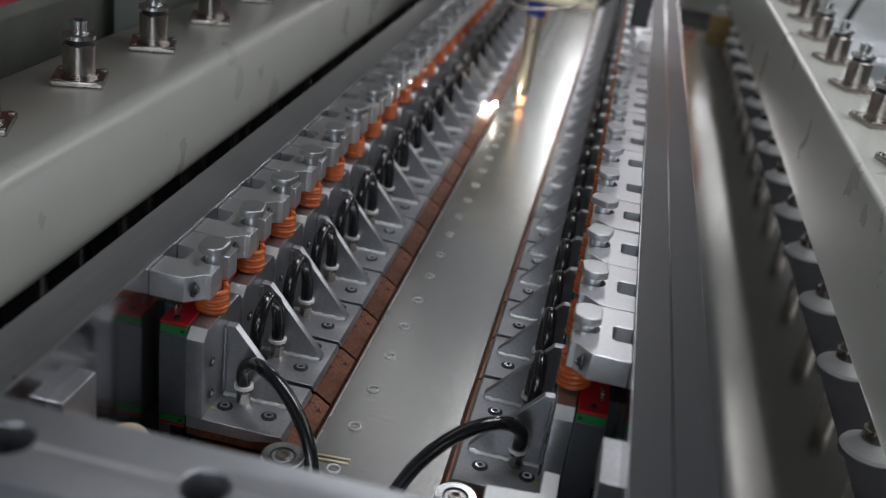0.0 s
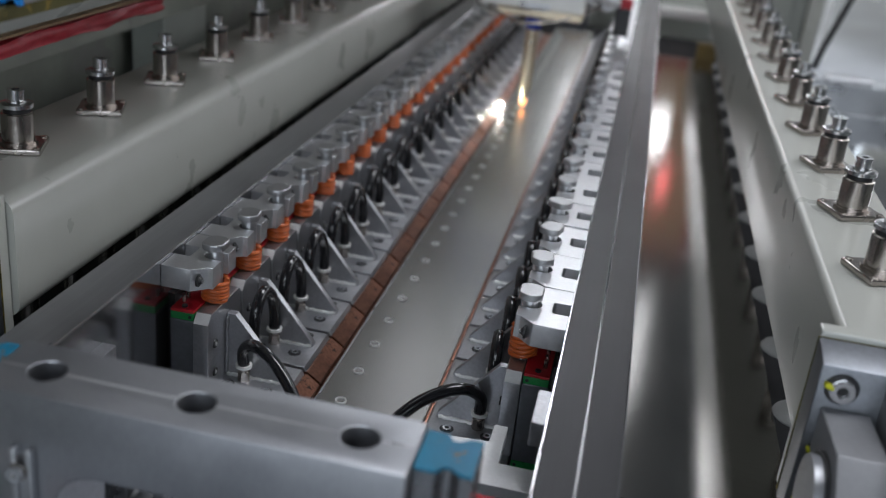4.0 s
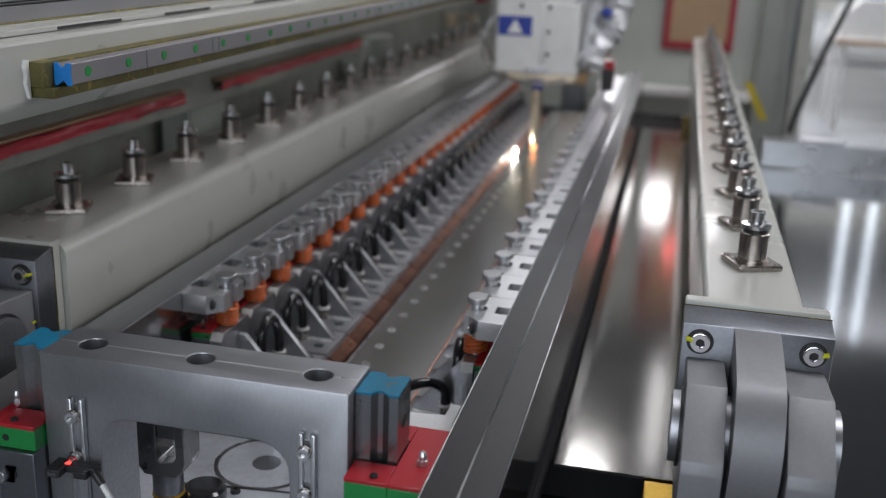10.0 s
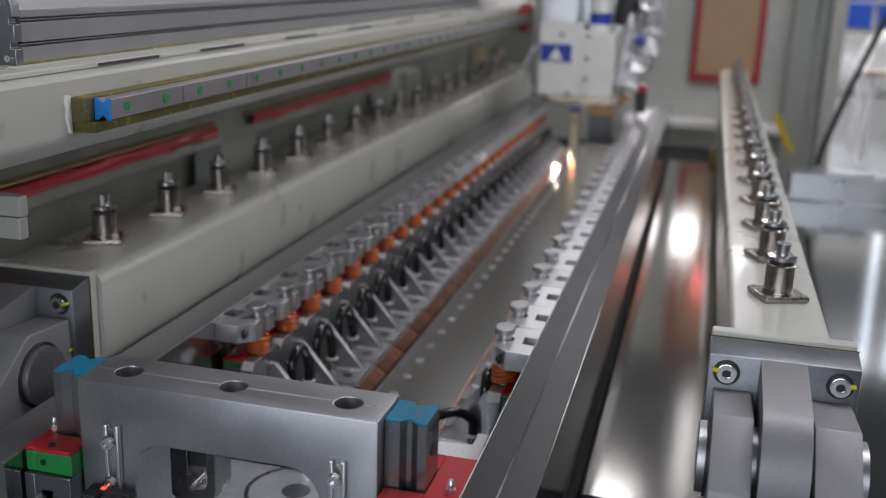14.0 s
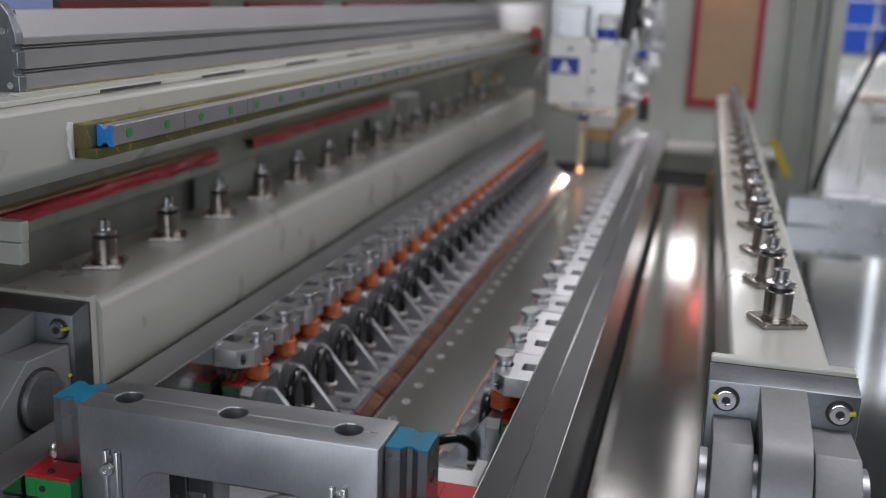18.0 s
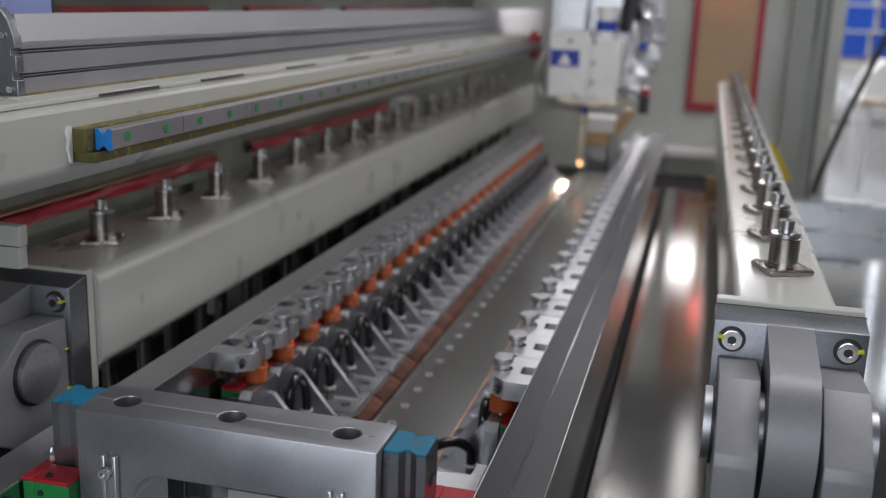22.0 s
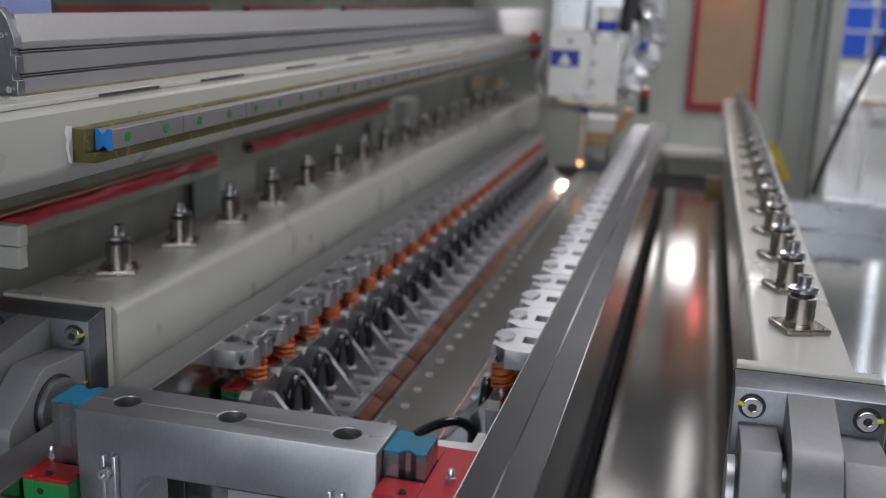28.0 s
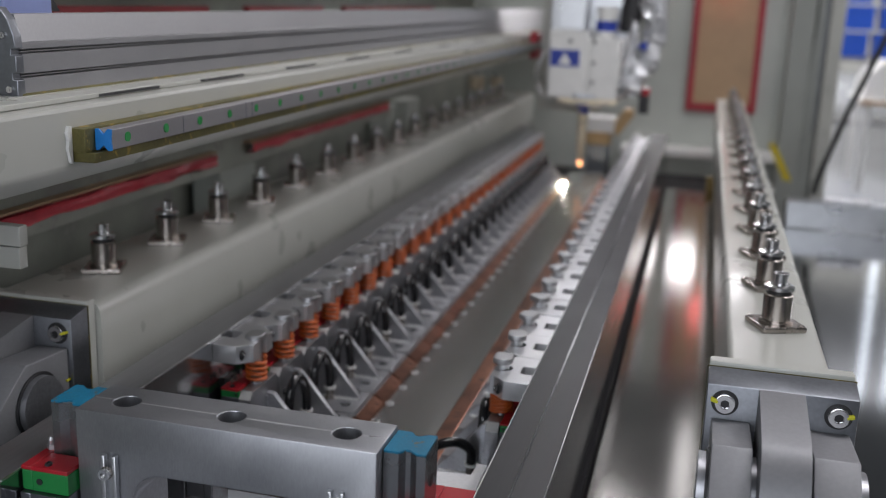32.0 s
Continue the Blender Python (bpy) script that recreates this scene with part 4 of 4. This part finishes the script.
MOVERS["lead_l"] = hose([(-.104, y, .822), (-.103, y - .004, .842), (-.088, y - .016, .856), (-.062, y - .030, .850), (-.036, y - .046, .826), (-.022, y - .062, .795), (-.016, y - .080, .75)], label="glossy black hose leading off the first clamp")
MOVERS["lead_r"] = hose([(.127, y, .822), (.126, y - .006, .844), (.108, y - .018, .855), (.078, y - .036, .846), (.052, y - .058, .822), (.038, y - .080, .79), (.034, y - .095, .75)], label="glossy black hose leading off the first clamp")

# ---- inside of the bracket: lifting cylinder and base plate ----
cyl_t = thing("lifting_cylinder", "steel lifting cylinder with a fork end", "cylinder")
bm = prism(B(), [(-.110, .905), (-.110, .842), (-.104, .834), (-.072, .834), (-.0645, .842), (-.0625, .850), (-.0625, .905), (-.0715, .905), (-.0715, .856), (-.0745, .8505), (-.0875, .8475), (-.0905, .850), (-.0905, .905)], "y", .082, .114, .0012)
part("clevis", bm, M_STEEL, cyl_t, "dark steel clevis with a window")
part("bridge", box(B(), -.0905, -.0715, .084, .112, .872, .905, .001), M_STEEL, cyl_t)
part("pin", cyl(B(), .011, .011, (-.118, .097, .882), (-.111, .097, .882), 24), M_STEELX, cyl_t)
part("rod", cyl(B(), .0145, .0145, (-.088, .097, .812), (-.088, .097, .8338), 28), M_DARK, cyl_t)
part("gland", cyl(B(), .0155, .0150, (-.088, .097, .8090), (-.088, .097, .8118), 28), M_GOLD, cyl_t, "brass coloured gland ring")
part("gland_body", cyl(B(), .0145, .0145, (-.088, .097, .7885), (-.088, .097, .8088), 28), M_NEARBLACK, cyl_t)
part("body", cyl(cyl(B(), .021, .021, (-.062, .118, .7885), (-.062, .118, .8060), 36), .021, .018, (-.062, .118, .8060), (-.062, .118, .8085), 36), M_BLACK, cyl_t, "glossy black cylinder cap")
bp = thing("base_plate", "blotchy bright ground base plate with a round bore", "plate")
part("plate", box(B(), -.16, .16, .030, .2535, .741, .788, .001), M_PLATE, bp)
part("bore_ring", ring(B(), .0500, .0545, .7882, .7886, (-.036, .2090, 0), 52), M_STEEL, bp)
part("bore", cyl(B(), .0150, .0150, (-.036, .209, .7882), (-.036, .209, .7886), 32), M_DARK, bp)
for pts in ([(-.13, .1415), (-.06, .1525), (.01, .1605), (.12, .172)], [(-.085, .1335), (-.07, .1270), (-.048, .1245), (.10, .128)]):
    part("edge_groove", tube(B(), [(x, y, .7884) for x, y in pts], .0013, 6), M_BLACKM, bp)
for x, y in ((-.043, .1465), (.052, .150)):
    part("screw", cap_screw(.0052, .004, 18), M_BLACKM, bp, at=pose(x, y, .788))

# brass corner bracket under the near lifting beam
gb = thing("angle_bracket", "gold chromated angle bracket by the sheet's corner", "bracket")
part("leg", box(B(), .352, .392, .246, .288, .778, .790, .001), M_GOLD, gb)
part("flange", box(B(), .352, .392, .240, .246, .742, .790, .001), M_GOLD, gb)
gb2 = thing("angle_bracket", "dull brown angle bracket by the sheet's far end", "bracket")
part("leg", box(B(), .372, .425, 2.42, 2.46, .742, .828, .001), M_DULLGOLD, gb2)
trough = single("support_rail", box(B(), .24, .41, .31, 2.38, .741, .786, .002), M_NEARBLACK, "black steel support under the sheet", "support")

# ---- welding head ----
head = thing("laser_welder", "white and foil-wrapped laser welder with a long brass nozzle", "welder")
HX, HY = -.004, 1.387
part("nozzle", cyl(cyl(B(), .0145, .0115, (HX, HY, .955), (HX, HY, .832), 28), .0115, .0045, (HX, HY, .832), (HX, HY, .798), 28), M_BRASS, head)
part("nozzle_collar", cyl(B(), .016, .016, (HX, HY, .925), (HX, HY, .955), 28), M_LABEL, head, "blue anodised collar")
part("lens_plate", box(B(), -.075, .095, HY - .05, HY + .07, .955, .970, .004), M_BRASS, head, "brass coloured lens plate")
bx = part("housing", box(B(), -.110, .005, HY - .048, HY + .09, .9705, 1.165, .004), M_WHITE, head)
part("housing", box(B(), .0055, .095, HY - .045, HY + .09, .9705, 1.145, .004), M_WHITE, head)
part("label_plate", box(B(), -.105, -.020, HY - .0492, HY - .0482, 1.062, 1.110, .0004), M_LABEL, bx, "blue warning label")
part("label_mark", prism(B(), [(-.082, 1.068), (-.042, 1.068), (-.062, 1.102)], "y", HY - .0500, HY - .0493), M_WHITE, bx)
part("cap", cyl(B(), .030, .030, (.045, HY + .02, 1.146), (.045, HY + .02, 1.235), 28), M_WHITE, head)
part("band", cyl(B(), .0306, .0306, (.045, HY + .02, 1.165), (.045, HY + .02, 1.195), 28), M_LABEL, head, "blue band")
part("housing", box(B(), -.095, -.010, HY - .03, HY + .08, 1.1655, 1.26, .004), M_BRIGHT, head)
part("mount", box(B(), -.130, .10, HY + .0905, HY + .12, .99, 1.45, .004), M_BRIGHT, head)
for x, z in ((-.060, 1.135), (.010, 1.135), (.010, 1.075), (.010, 1.02)):
    part("screw", cap_screw(.005, .004, 14), M_BLACKM, head, at=pose(x + .012, HY - .0485, z, 90))
part("corrugated_hose", tube(B(), [(.122, HY + .03, 1.50), (.125, HY + .03, 1.33), (.115, HY + .03, 1.22), (.112, HY + .02, 1.165)], .031, 18), M_BLACKM, head, "black corrugated hose")
part("foil_hose", tube(B(), [(.19, HY + .05, 1.28), (.20, HY + .05, 1.17), (.18, HY + .05, 1.09), (.14, HY + .04, 1.03), (.10, HY + .02, .985)], .022, 12), M_FOIL, head, "foil-wrapped hose")
part("gas_pipe", tube(B(), [(.16, HY, 1.06), (.12, HY - .02, .985), (.05, HY - .06, .955), (-.02, HY - .075, .945), (-.08, HY - .05, .96), (-.13, HY, 1.0), (-.16, HY + .05, 1.05)], .003, 8), M_NICKEL, head, "bent silver gas pipe")
def crumpled(pts, r, n, seed):
    """A foil sleeve: a tube with creases."""
    fine = []
    for a, b in zip(pts, pts[1:]):
        fine += [Vector(a).lerp(Vector(b), k / 6) for k in range(6)]
    bm = tube(B(), fine + [Vector(pts[-1])], r, n)
    for v in bm.verts:
        k = noise.noise(v.co * 38 + Vector((seed, 0, 0)))
        v.co += Vector((k, noise.noise(v.co * 45 + Vector((0, seed, 0))), noise.noise(v.co * 41 + Vector((0, 0, seed))))) * r * .55
    for f in bm.faces:
        f.smooth = False
    return bm


part("foil_sleeve", crumpled([(.150, HY + .03, 1.255), (.178, HY + .03, 1.20), (.185, HY + .02, 1.14), (.170, HY + .01, 1.08), (.140, HY, 1.03), (.118, HY, .995)], .030, 14, 3), M_FOIL, head, "crumpled foil sleeve")
part("foil_sleeve", crumpled([(.118, HY + .01, 1.20), (.128, HY, 1.13), (.120, HY - .005, 1.07), (.112, HY - .01, 1.01)], .016, 12, 8), M_FOIL, head, "crumpled foil sleeve")
part("white_hose", tube(B(), [(.135, HY + .04, 1.45), (.142, HY + .03, 1.33), (.150, HY + .03, 1.25)], .016, 12), M_WHITE, head, "white hose")
part("blue_connector", cyl(B(), .012, .012, (.150, HY - .022, 1.135), (.165, HY - .022, 1.12), 14), M_LABEL, head, "blue connector")
part("red_clip", box(B(), .150, .185, HY + .02, HY + .05, .985, 1.005, .002), M_RED, head, "red clip")
part("valve_block", box(B(), .155, .185, HY + .02, HY + .06, .93, .984, .002), M_BLACKM, head, "black valve block")
part("chrome_pipe", tube(B(), [(-.13, HY + .02, 1.10), (-.155, HY + .01, 1.05), (-.150, HY, 1.0), (-.120, HY - .02, .965), (-.085, HY - .04, .950)], .004, 8), M_CHROME, head, "bent chrome pipe")
part("sensor_foot", box(B(), -.030, .030, HY - .058, HY - .050, .972, .985, .001), M_BRIGHT, head)
part("wire", tube(B(), [(.05, HY + .06, 1.30), (.15, HY + .05, 1.33), (.20, HY + .05, 1.24), (.215, HY + .05, 1.14)], .006, 8), M_BLACKM, head, "black cable")
MOVERS["head"] = head
# carriage behind the head
hc = thing("head_carriage", "pale machine carriage behind the welding head", "carriage")
part("plate", box(B(), -.16, .035, HY + .125, HY + .15, 1.0, 1.60, .004), M_CREAM, hc)
part("side_plate", box(B(), -.185, -.165, HY + .05, HY + .15, 1.16, 1.24, .003), M_REDPAINT, hc)
MOVERS["carriage"] = hc
stop = thing("end_stop", "white and wooden stop blocks on a dark stand", "stop block")
part("stand", box(B(), -.040, .036, 2.82, 2.90, .7402, .852, .003), M_DARK, stop)
part("wooden_pad", box(B(), -.044, .040, 2.81, 2.90, .8522, .896, .004), M_WOOD, stop, "pale wooden pad")
part("foot", box(B(), -.052, .052, 2.81, 2.91, .8962, .948, .004), M_WHITE, stop, "white block")
part("wooden_wedge", prism(B(), [(.0525, .888), (.066, .888), (.112, .952), (.112, .978), (.078, .978), (.0525, .925)], "y", 2.81, 2.89, .003), M_WOOD, stop, "pale wooden wedge")

part("hot_tip", cyl(B(), .0075, .0040, (HX, HY, .810), (HX, HY, .795), 20), M_HOT, head, "glowing orange nozzle tip")
for o in head.children:
    if o.name.split(".")[0] not in ("nozzle", "hot_tip"):
        o.location.z += .030
# Glows on after the weld too, added for the bright spot on the clamps.
arc = thing("welding_arc", "white weld plume, also glowing for the light on the clamps", "welding arc")
part("plume", cyl(cyl(B(), .0008, .0019, (-.043, HY - .035, .7930), (-.0435, HY - .035, .796), 14), .0019, .0006, (-.0435, HY - .035, .796), (-.0450, HY - .033, .8015), 14), M_FLAME, arc)
MOVERS["arc"] = arc

# ---- far side: post, strap, door opening, side table feet ----
strap = single("gas_strut", tube(B(), [(.857, 2.3, 1.42), (.797, 2.3, 1.246), (.731, 2.3, 1.059), (.678, 2.3, .880), (.668, 2.3, .825)], .0085, 10), M_BLACKM, "thin black gas strut of the side hatch", "gas strut")
hatch = thing("side_hatch", "polished steel side hatch below the gas strut", "hatch")
part("sill", box(B(), .60, 1.5, 2.30, 2.36, .72, .80, .004), M_BRIGHT, hatch)
part("hinge", cyl(B(), .012, .012, (.70, 2.29, .81), (.82, 2.29, .81), 20), M_BRIGHT, hatch)
part("wall", box(B(), 1.5, 1.53, -0.2, 2.3, .0, .78), M_GREYPAINT, hatch)

# ---- hall beyond the machine ----
hall_wall = single("wall_hall", box(B(), -8, 12, 24, 24.1, 0, 6.5), M_CREAM, "pale hall wall far behind the machine", "wall", kind="structure")
crate = thing("plastic_crate", "blue plastic crate on the storage rack", "crate", "stacked crates")
part("tub", prism(B(), [(-.134, .20), (-.118, 0), (.118, 0), (.134, .20), (.126, .20), (.111, .008), (-.111, .008), (-.126, .20)], "y", -.09, .09), M_CRATE, crate)
for y0, y1 in ((-.10, -.0905), (.0905, .10)):
    part("end_wall", box(B(), -.122, .122, y0, y1, 0, .20), M_CRATE, crate)
for k in range(3):
    part("rib", box(B(), -.130, .130, -.106, -.1005, .03 + .06 * k, .042 + .06 * k), M_CRATE, crate)
crate.matrix_basis = pose(1.50, 8.6, .960)
for x, z in ((1.80, .960), (2.10, .960), (1.53, 1.1805), (1.83, 1.1805), (1.50, 1.401), (1.82, 1.401)):
    copy_thing(crate, pose(x, 8.6, z))
rack = thing("storage_rack", "grey steel storage rack with blue crates", "rack")
part("shelf", box(B(), 1.34, 2.6, 8.4, 8.8, .93, .9595, .003), M_PROFILE, rack)
part("shelf", box(B(), 1.34, 2.6, 8.4, 8.8, .40, .43, .003), M_PROFILE, rack)
for x in (1.36, 2.58):
    for y in (8.42, 8.78):
        part("leg", box(B(), x - .02, x + .02, y - .02, y + .02, 0, .93), M_PROFILE, rack)
bench = thing("packing_bench", "white bench with a wooden edge in the hall", "bench")
part("top", box(B(), 1.47, 2.6, 7.4, 8.1, .675, .700, .004), M_WHITE, bench)
part("edge", box(B(), 1.47, 2.6, 7.385, 7.3995, .655, .690), M_BROWN, bench)
for x in (1.54, 2.53):
    for y in (7.46, 8.04):
        part("leg", box(B(), x - .025, x + .025, y - .025, y + .025, 0, .675), M_WHITE, bench)
carton = thing("carton", "white carton on the packing bench", "carton")
part("box", prism(B(), [(1.49, .7005), (2.3, .7005), (2.3, .98), (1.62, .98), (1.52, .88)], "y", 7.45, 8.0, .006), M_WHITE, carton)
part("tape", box(B(), 1.9, 1.96, 7.447, 7.4495, .705, .975), M_BEIGE, carton, "beige packing tape")

# uprights in the shade behind the left lifting beam
for y, w in ((1.02, .075), (1.98, .04), (2.18, .07)):
    single("column", box(B(), -.545, -.49, y - w, y + w, .74, 1.036, .004), M_GREYPAINT, "grey steel column behind the lifting beam", "column", "columns")
for y0, y1 in ((.57, 1.03), (1.195, 1.60), (1.75, 2.6)):
    single("red_strip", box(B(), -.5598, -.548, y0, y1, 1.289, 1.302, .001), M_REDPAINT, "dark red strip on the machine wall", "strip", "red strips")
upper = single("wall_shelf", box(B(), -.5595, -.47, -.5, 3.2, 1.335, 1.352, .002), M_CREAM, "cream painted flange on the machine wall", "flange")
cover = thing("corner_cover", "cream cover block beside the gantry", "cover")
part("upper_half", box(B(), -.36, -.264, .10, .112, 1.091, 1.111, .0015), M_CREAM, cover)
part("lower_half", box(B(), -.36, -.2655, .10, .112, 1.069, 1.0904, .0015), M_CREAM, cover)
part("stay", box(B(), -.36, -.34, .101, .111, 1.11, 1.141, .001), M_GREYPAINT, cover)
bluebox = thing("junction_box", "lavender plastic junction box behind the aluminium profile", "junction box")
part("housing", box(B(), -.345, -.285, .128, .200, pz + .0004, pz + .115, .003), M_HAZEBLUE, bluebox)
part("cable_gland", prism(B(), [(.2002, pz + .0707), (.216, pz + .0707), (.2002, pz + .088)], "x", -.31, -.288), M_BLACKM, bluebox, "black wedge-shaped gland")
signal = thing("signal_lamp", "small red signal lamp on the end wall", "lamp")
part("dome", cyl(cyl(B(), .022, .019, (.383, 3.20, 1.408), (.383, 3.17, 1.408), 20), .019, .008, (.383, 3.17, 1.408), (.383, 3.155, 1.408), 20), M_SIGNAL, signal, "glowing red dome")
part("base", cyl(B(), .024, .024, (.383, 3.22, 1.408), (.383, 3.20, 1.408), 20), M_BLACKM, signal)
signal2 = thing("signal_lamp", "small glowing red lamp below the board", "lamp")
part("dome", cyl(cyl(B(), .015, .013, (.405, 3.09, .69), (.405, 3.075, .69), 20), .013, .005, (.405, 3.075, .69), (.405, 3.065, .69), 20), M_LED, signal2, "glowing red dome")
part("base", cyl(B(), .017, .017, (.405, 3.0995, .69), (.405, 3.09, .69), 20), M_BLACKM, signal2)
for x, r in ((-.515, .030), (-.44, .026)):
    ro = thing("guide_roller", "beige plastic guide roller at the end wall", "roller", "guide rollers")
    part("wheel", ring(B(), .008, r, 0, .05, (x, 3.15, .99), 28), M_BEIGE, ro)
    part("axle", cyl(B(), .0079, .0079, (x, 3.15, .945), (x, 3.15, 1.06), 16), M_STEEL, ro)
    part("stand", box(B(), x - .03, x + .03, 3.12, 3.18, .80, .945, .003), M_DARK, ro)


# ---- weld sparks ----
MOVERS["sparks"] = []
bead = mesh_of("spark", cyl(cyl(B(), .0004, .0016, (0, 0, -.003), (0, 0, 0), 8), .0016, .0004, (0, 0, 0), (0, 0, .0045), 8), M_SPARK)
for i in range(16):
    ob = new("weld_spark", bead)
    ob.location = (HX, HY, .806)
    tagged(ob, "tiny glowing orange weld spark", "spark", "weld sparks")
    MOVERS["sparks"].append(ob)


# ---- movement ----
def shifts(ob, rows):
    """Keys a thing at its resting pose plus offsets."""
    rest = ob.matrix_basis.copy()
    walk(ob, [(t, Matrix.Translation((dx, dy, dz)) @ rest) for t, dx, dy, dz in rows])


def seat(i, key):
    """Each lever sits a little askew on its bolt."""
    s = 1 if key == "r" else -1
    c = Vector((s * .165, 0, .136))
    turn = pose(0, 0, 0, TILT[i % len(TILT)][0], TILT[i % len(TILT)][1], 0)
    return Matrix.Translation(c) @ turn @ Matrix.Translation(-c)


rng = random.Random(5)
TILT = [(rng.uniform(-1.5, 1.5), rng.uniform(-1.2, 1.2)) for _ in range(COUNT)]
LIFT, FREE = 0.025, 0.010
# seconds: lever freed, clamps start up, clamps are up, start down, are down, lever pressed
TIMES = {"r": (26.2, 26.8, 27.9, 30.0, 30.95, 31.5), "l": (27.6, 28.55, 29.75, 31.15, 32.0, 32.0)}


def motions():
    shifts(MOVERS["beam_r"], [(0, 0, 0, 0), (19.35, 0, 0, 0), (20.0, 0, 0, 0.020), (20.5, 0, 0, 0.039), (21.05, 0, 0, 0.058), (22.5, 0, 0, 0.059), (22.95, 0.023, 0, 0.058), (23.5, 0.023, 0, 0.036), (24.0, 0.023, 0, 0.0165), (24.5, 0.023, 0, 0.001), (25, 0.023, 0, 0), (29.5, 0.023, 0, 0), (30.0, 0, 0, 0), (32, 0, 0, 0)])
    shifts(MOVERS["beam_l"], [(0, 0, 0, 0), (21.1, 0, 0, 0), (21.5, 0, 0, 0.0145), (22.0, 0, 0, 0.034), (22.5, 0, 0, 0.053), (22.95, 0.02, 0, 0.054), (24.6, 0.02, 0, 0.054), (25.0, 0.02, 0, 0.043), (25.5, 0.02, 0, 0.025), (26.2, 0.02, 0, 0.001), (27, 0.02, 0, 0), (29.5, 0.02, 0, 0), (30.0, 0, 0, 0), (32, 0, 0, 0)])
    # the plungers drop as the beams lift off, and are pushed back as they land
    for key, a, b in (("slide_r", 19.35, 24.3), ("slide_l", 21.1, 26.0)):
        for ob in MOVERS[key]:
            shifts(ob, [(0, 0, 0, 0), (a, 0, 0, 0), (a + .3, 0, 0, -.0044), (b, 0, 0, -.0044), (b + .3, 0, 0, 0), (32, 0, 0, 0)])
    shifts(MOVERS["sheet"], [(0, 0, 0, 0), (29.5, 0, 0, 0), (30.0, -0.022, 0, 0), (32, -0.022, 0, 0)])
    for key in ("r", "l"):
        a, b, c, d, e, f = TIMES[key]
        up = [(0, 0, 0, 0), (b, 0, 0, 0), (c, 0, 0, LIFT), (d, 0, 0, LIFT), (e, 0, 0, 0)] + ([(32, 0, 0, 0)] if e < 32 else [])
        lev = [(0, 0, 0, 0), (a, 0, 0, 0), (b, 0, 0, FREE), (e - .01, 0, 0, FREE)] + ([(f, 0, 0, 0), (32, 0, 0, 0)] if f < 32 else [(32, 0, 0, FREE)])
        bar = [(0, 0, 0, 0), (a, 0, 0, 0), (b, 0, 0, FREE), (c, 0, 0, FREE + LIFT), (d, 0, 0, FREE + LIFT), (e, 0, 0, FREE)] + ([(f, 0, 0, 0), (32, 0, 0, 0)] if f < 32 else [])
        for ob in MOVERS["clamps_" + key] + MOVERS["hoses_" + key] + [MOVERS["lead_" + key]]:
            shifts(ob, up)
        for i, ob in enumerate(MOVERS["levers_" + key]):
            ob.matrix_basis = seat(i, key)
            shifts(ob, lev)
        shifts(MOVERS["bar_" + key], bar)
        shifts(MOVERS["car_" + key], bar)
    run = [(0, 0, 0, 0), (17.0, 0, .925, 0), (17.45, 0, .945, .004), (18.0, 0, .945, .022), (18.5, 0, .945, .040), (19.0, 0, .945, .056), (32, 0, .945, .056)]
    dice = random.Random(11)
    for i, ob in enumerate(MOVERS["sparks"]):
        rows = []
        # seconds at which a spark is thrown out of the weld
        thrown = ([2.0] if i < 2 else []) + ([9.0] if i == 3 else []) + ([11.0] if i in (5, 6) else []) + [12.0] + ([17.0] if i > 3 else [])
        for k in range(35):
            t = k * .5
            if t in thrown:
                a, far, up = dice.uniform(0, 6.28), dice.uniform(.012, .075), dice.uniform(-.004, .045)
                rows += [(t - .22, 0, .0544 * (t - .22), 0), (t, far * math.cos(a), .0544 * t + far * .6 * math.sin(a), up), (t + .2, 0, .0544 * (t + .2), 0)]
            else:
                rows.append((t, 0, .0544 * t, 0))
        rows += [(17.5, 0, .945, .004), (18.0, 0, .945, .022), (18.5, 0, .945, .040), (19.0, 0, .945, .056), (32, 0, .945, .056)]
        shifts(ob, rows)
    shifts(MOVERS["head"], run)
    shifts(MOVERS["carriage"], [(t, x, y, 0) for t, x, y, z in run])
    shifts(MOVERS["arc"], [(t, x, y, 0) for t, x, y, z in run])


motions()
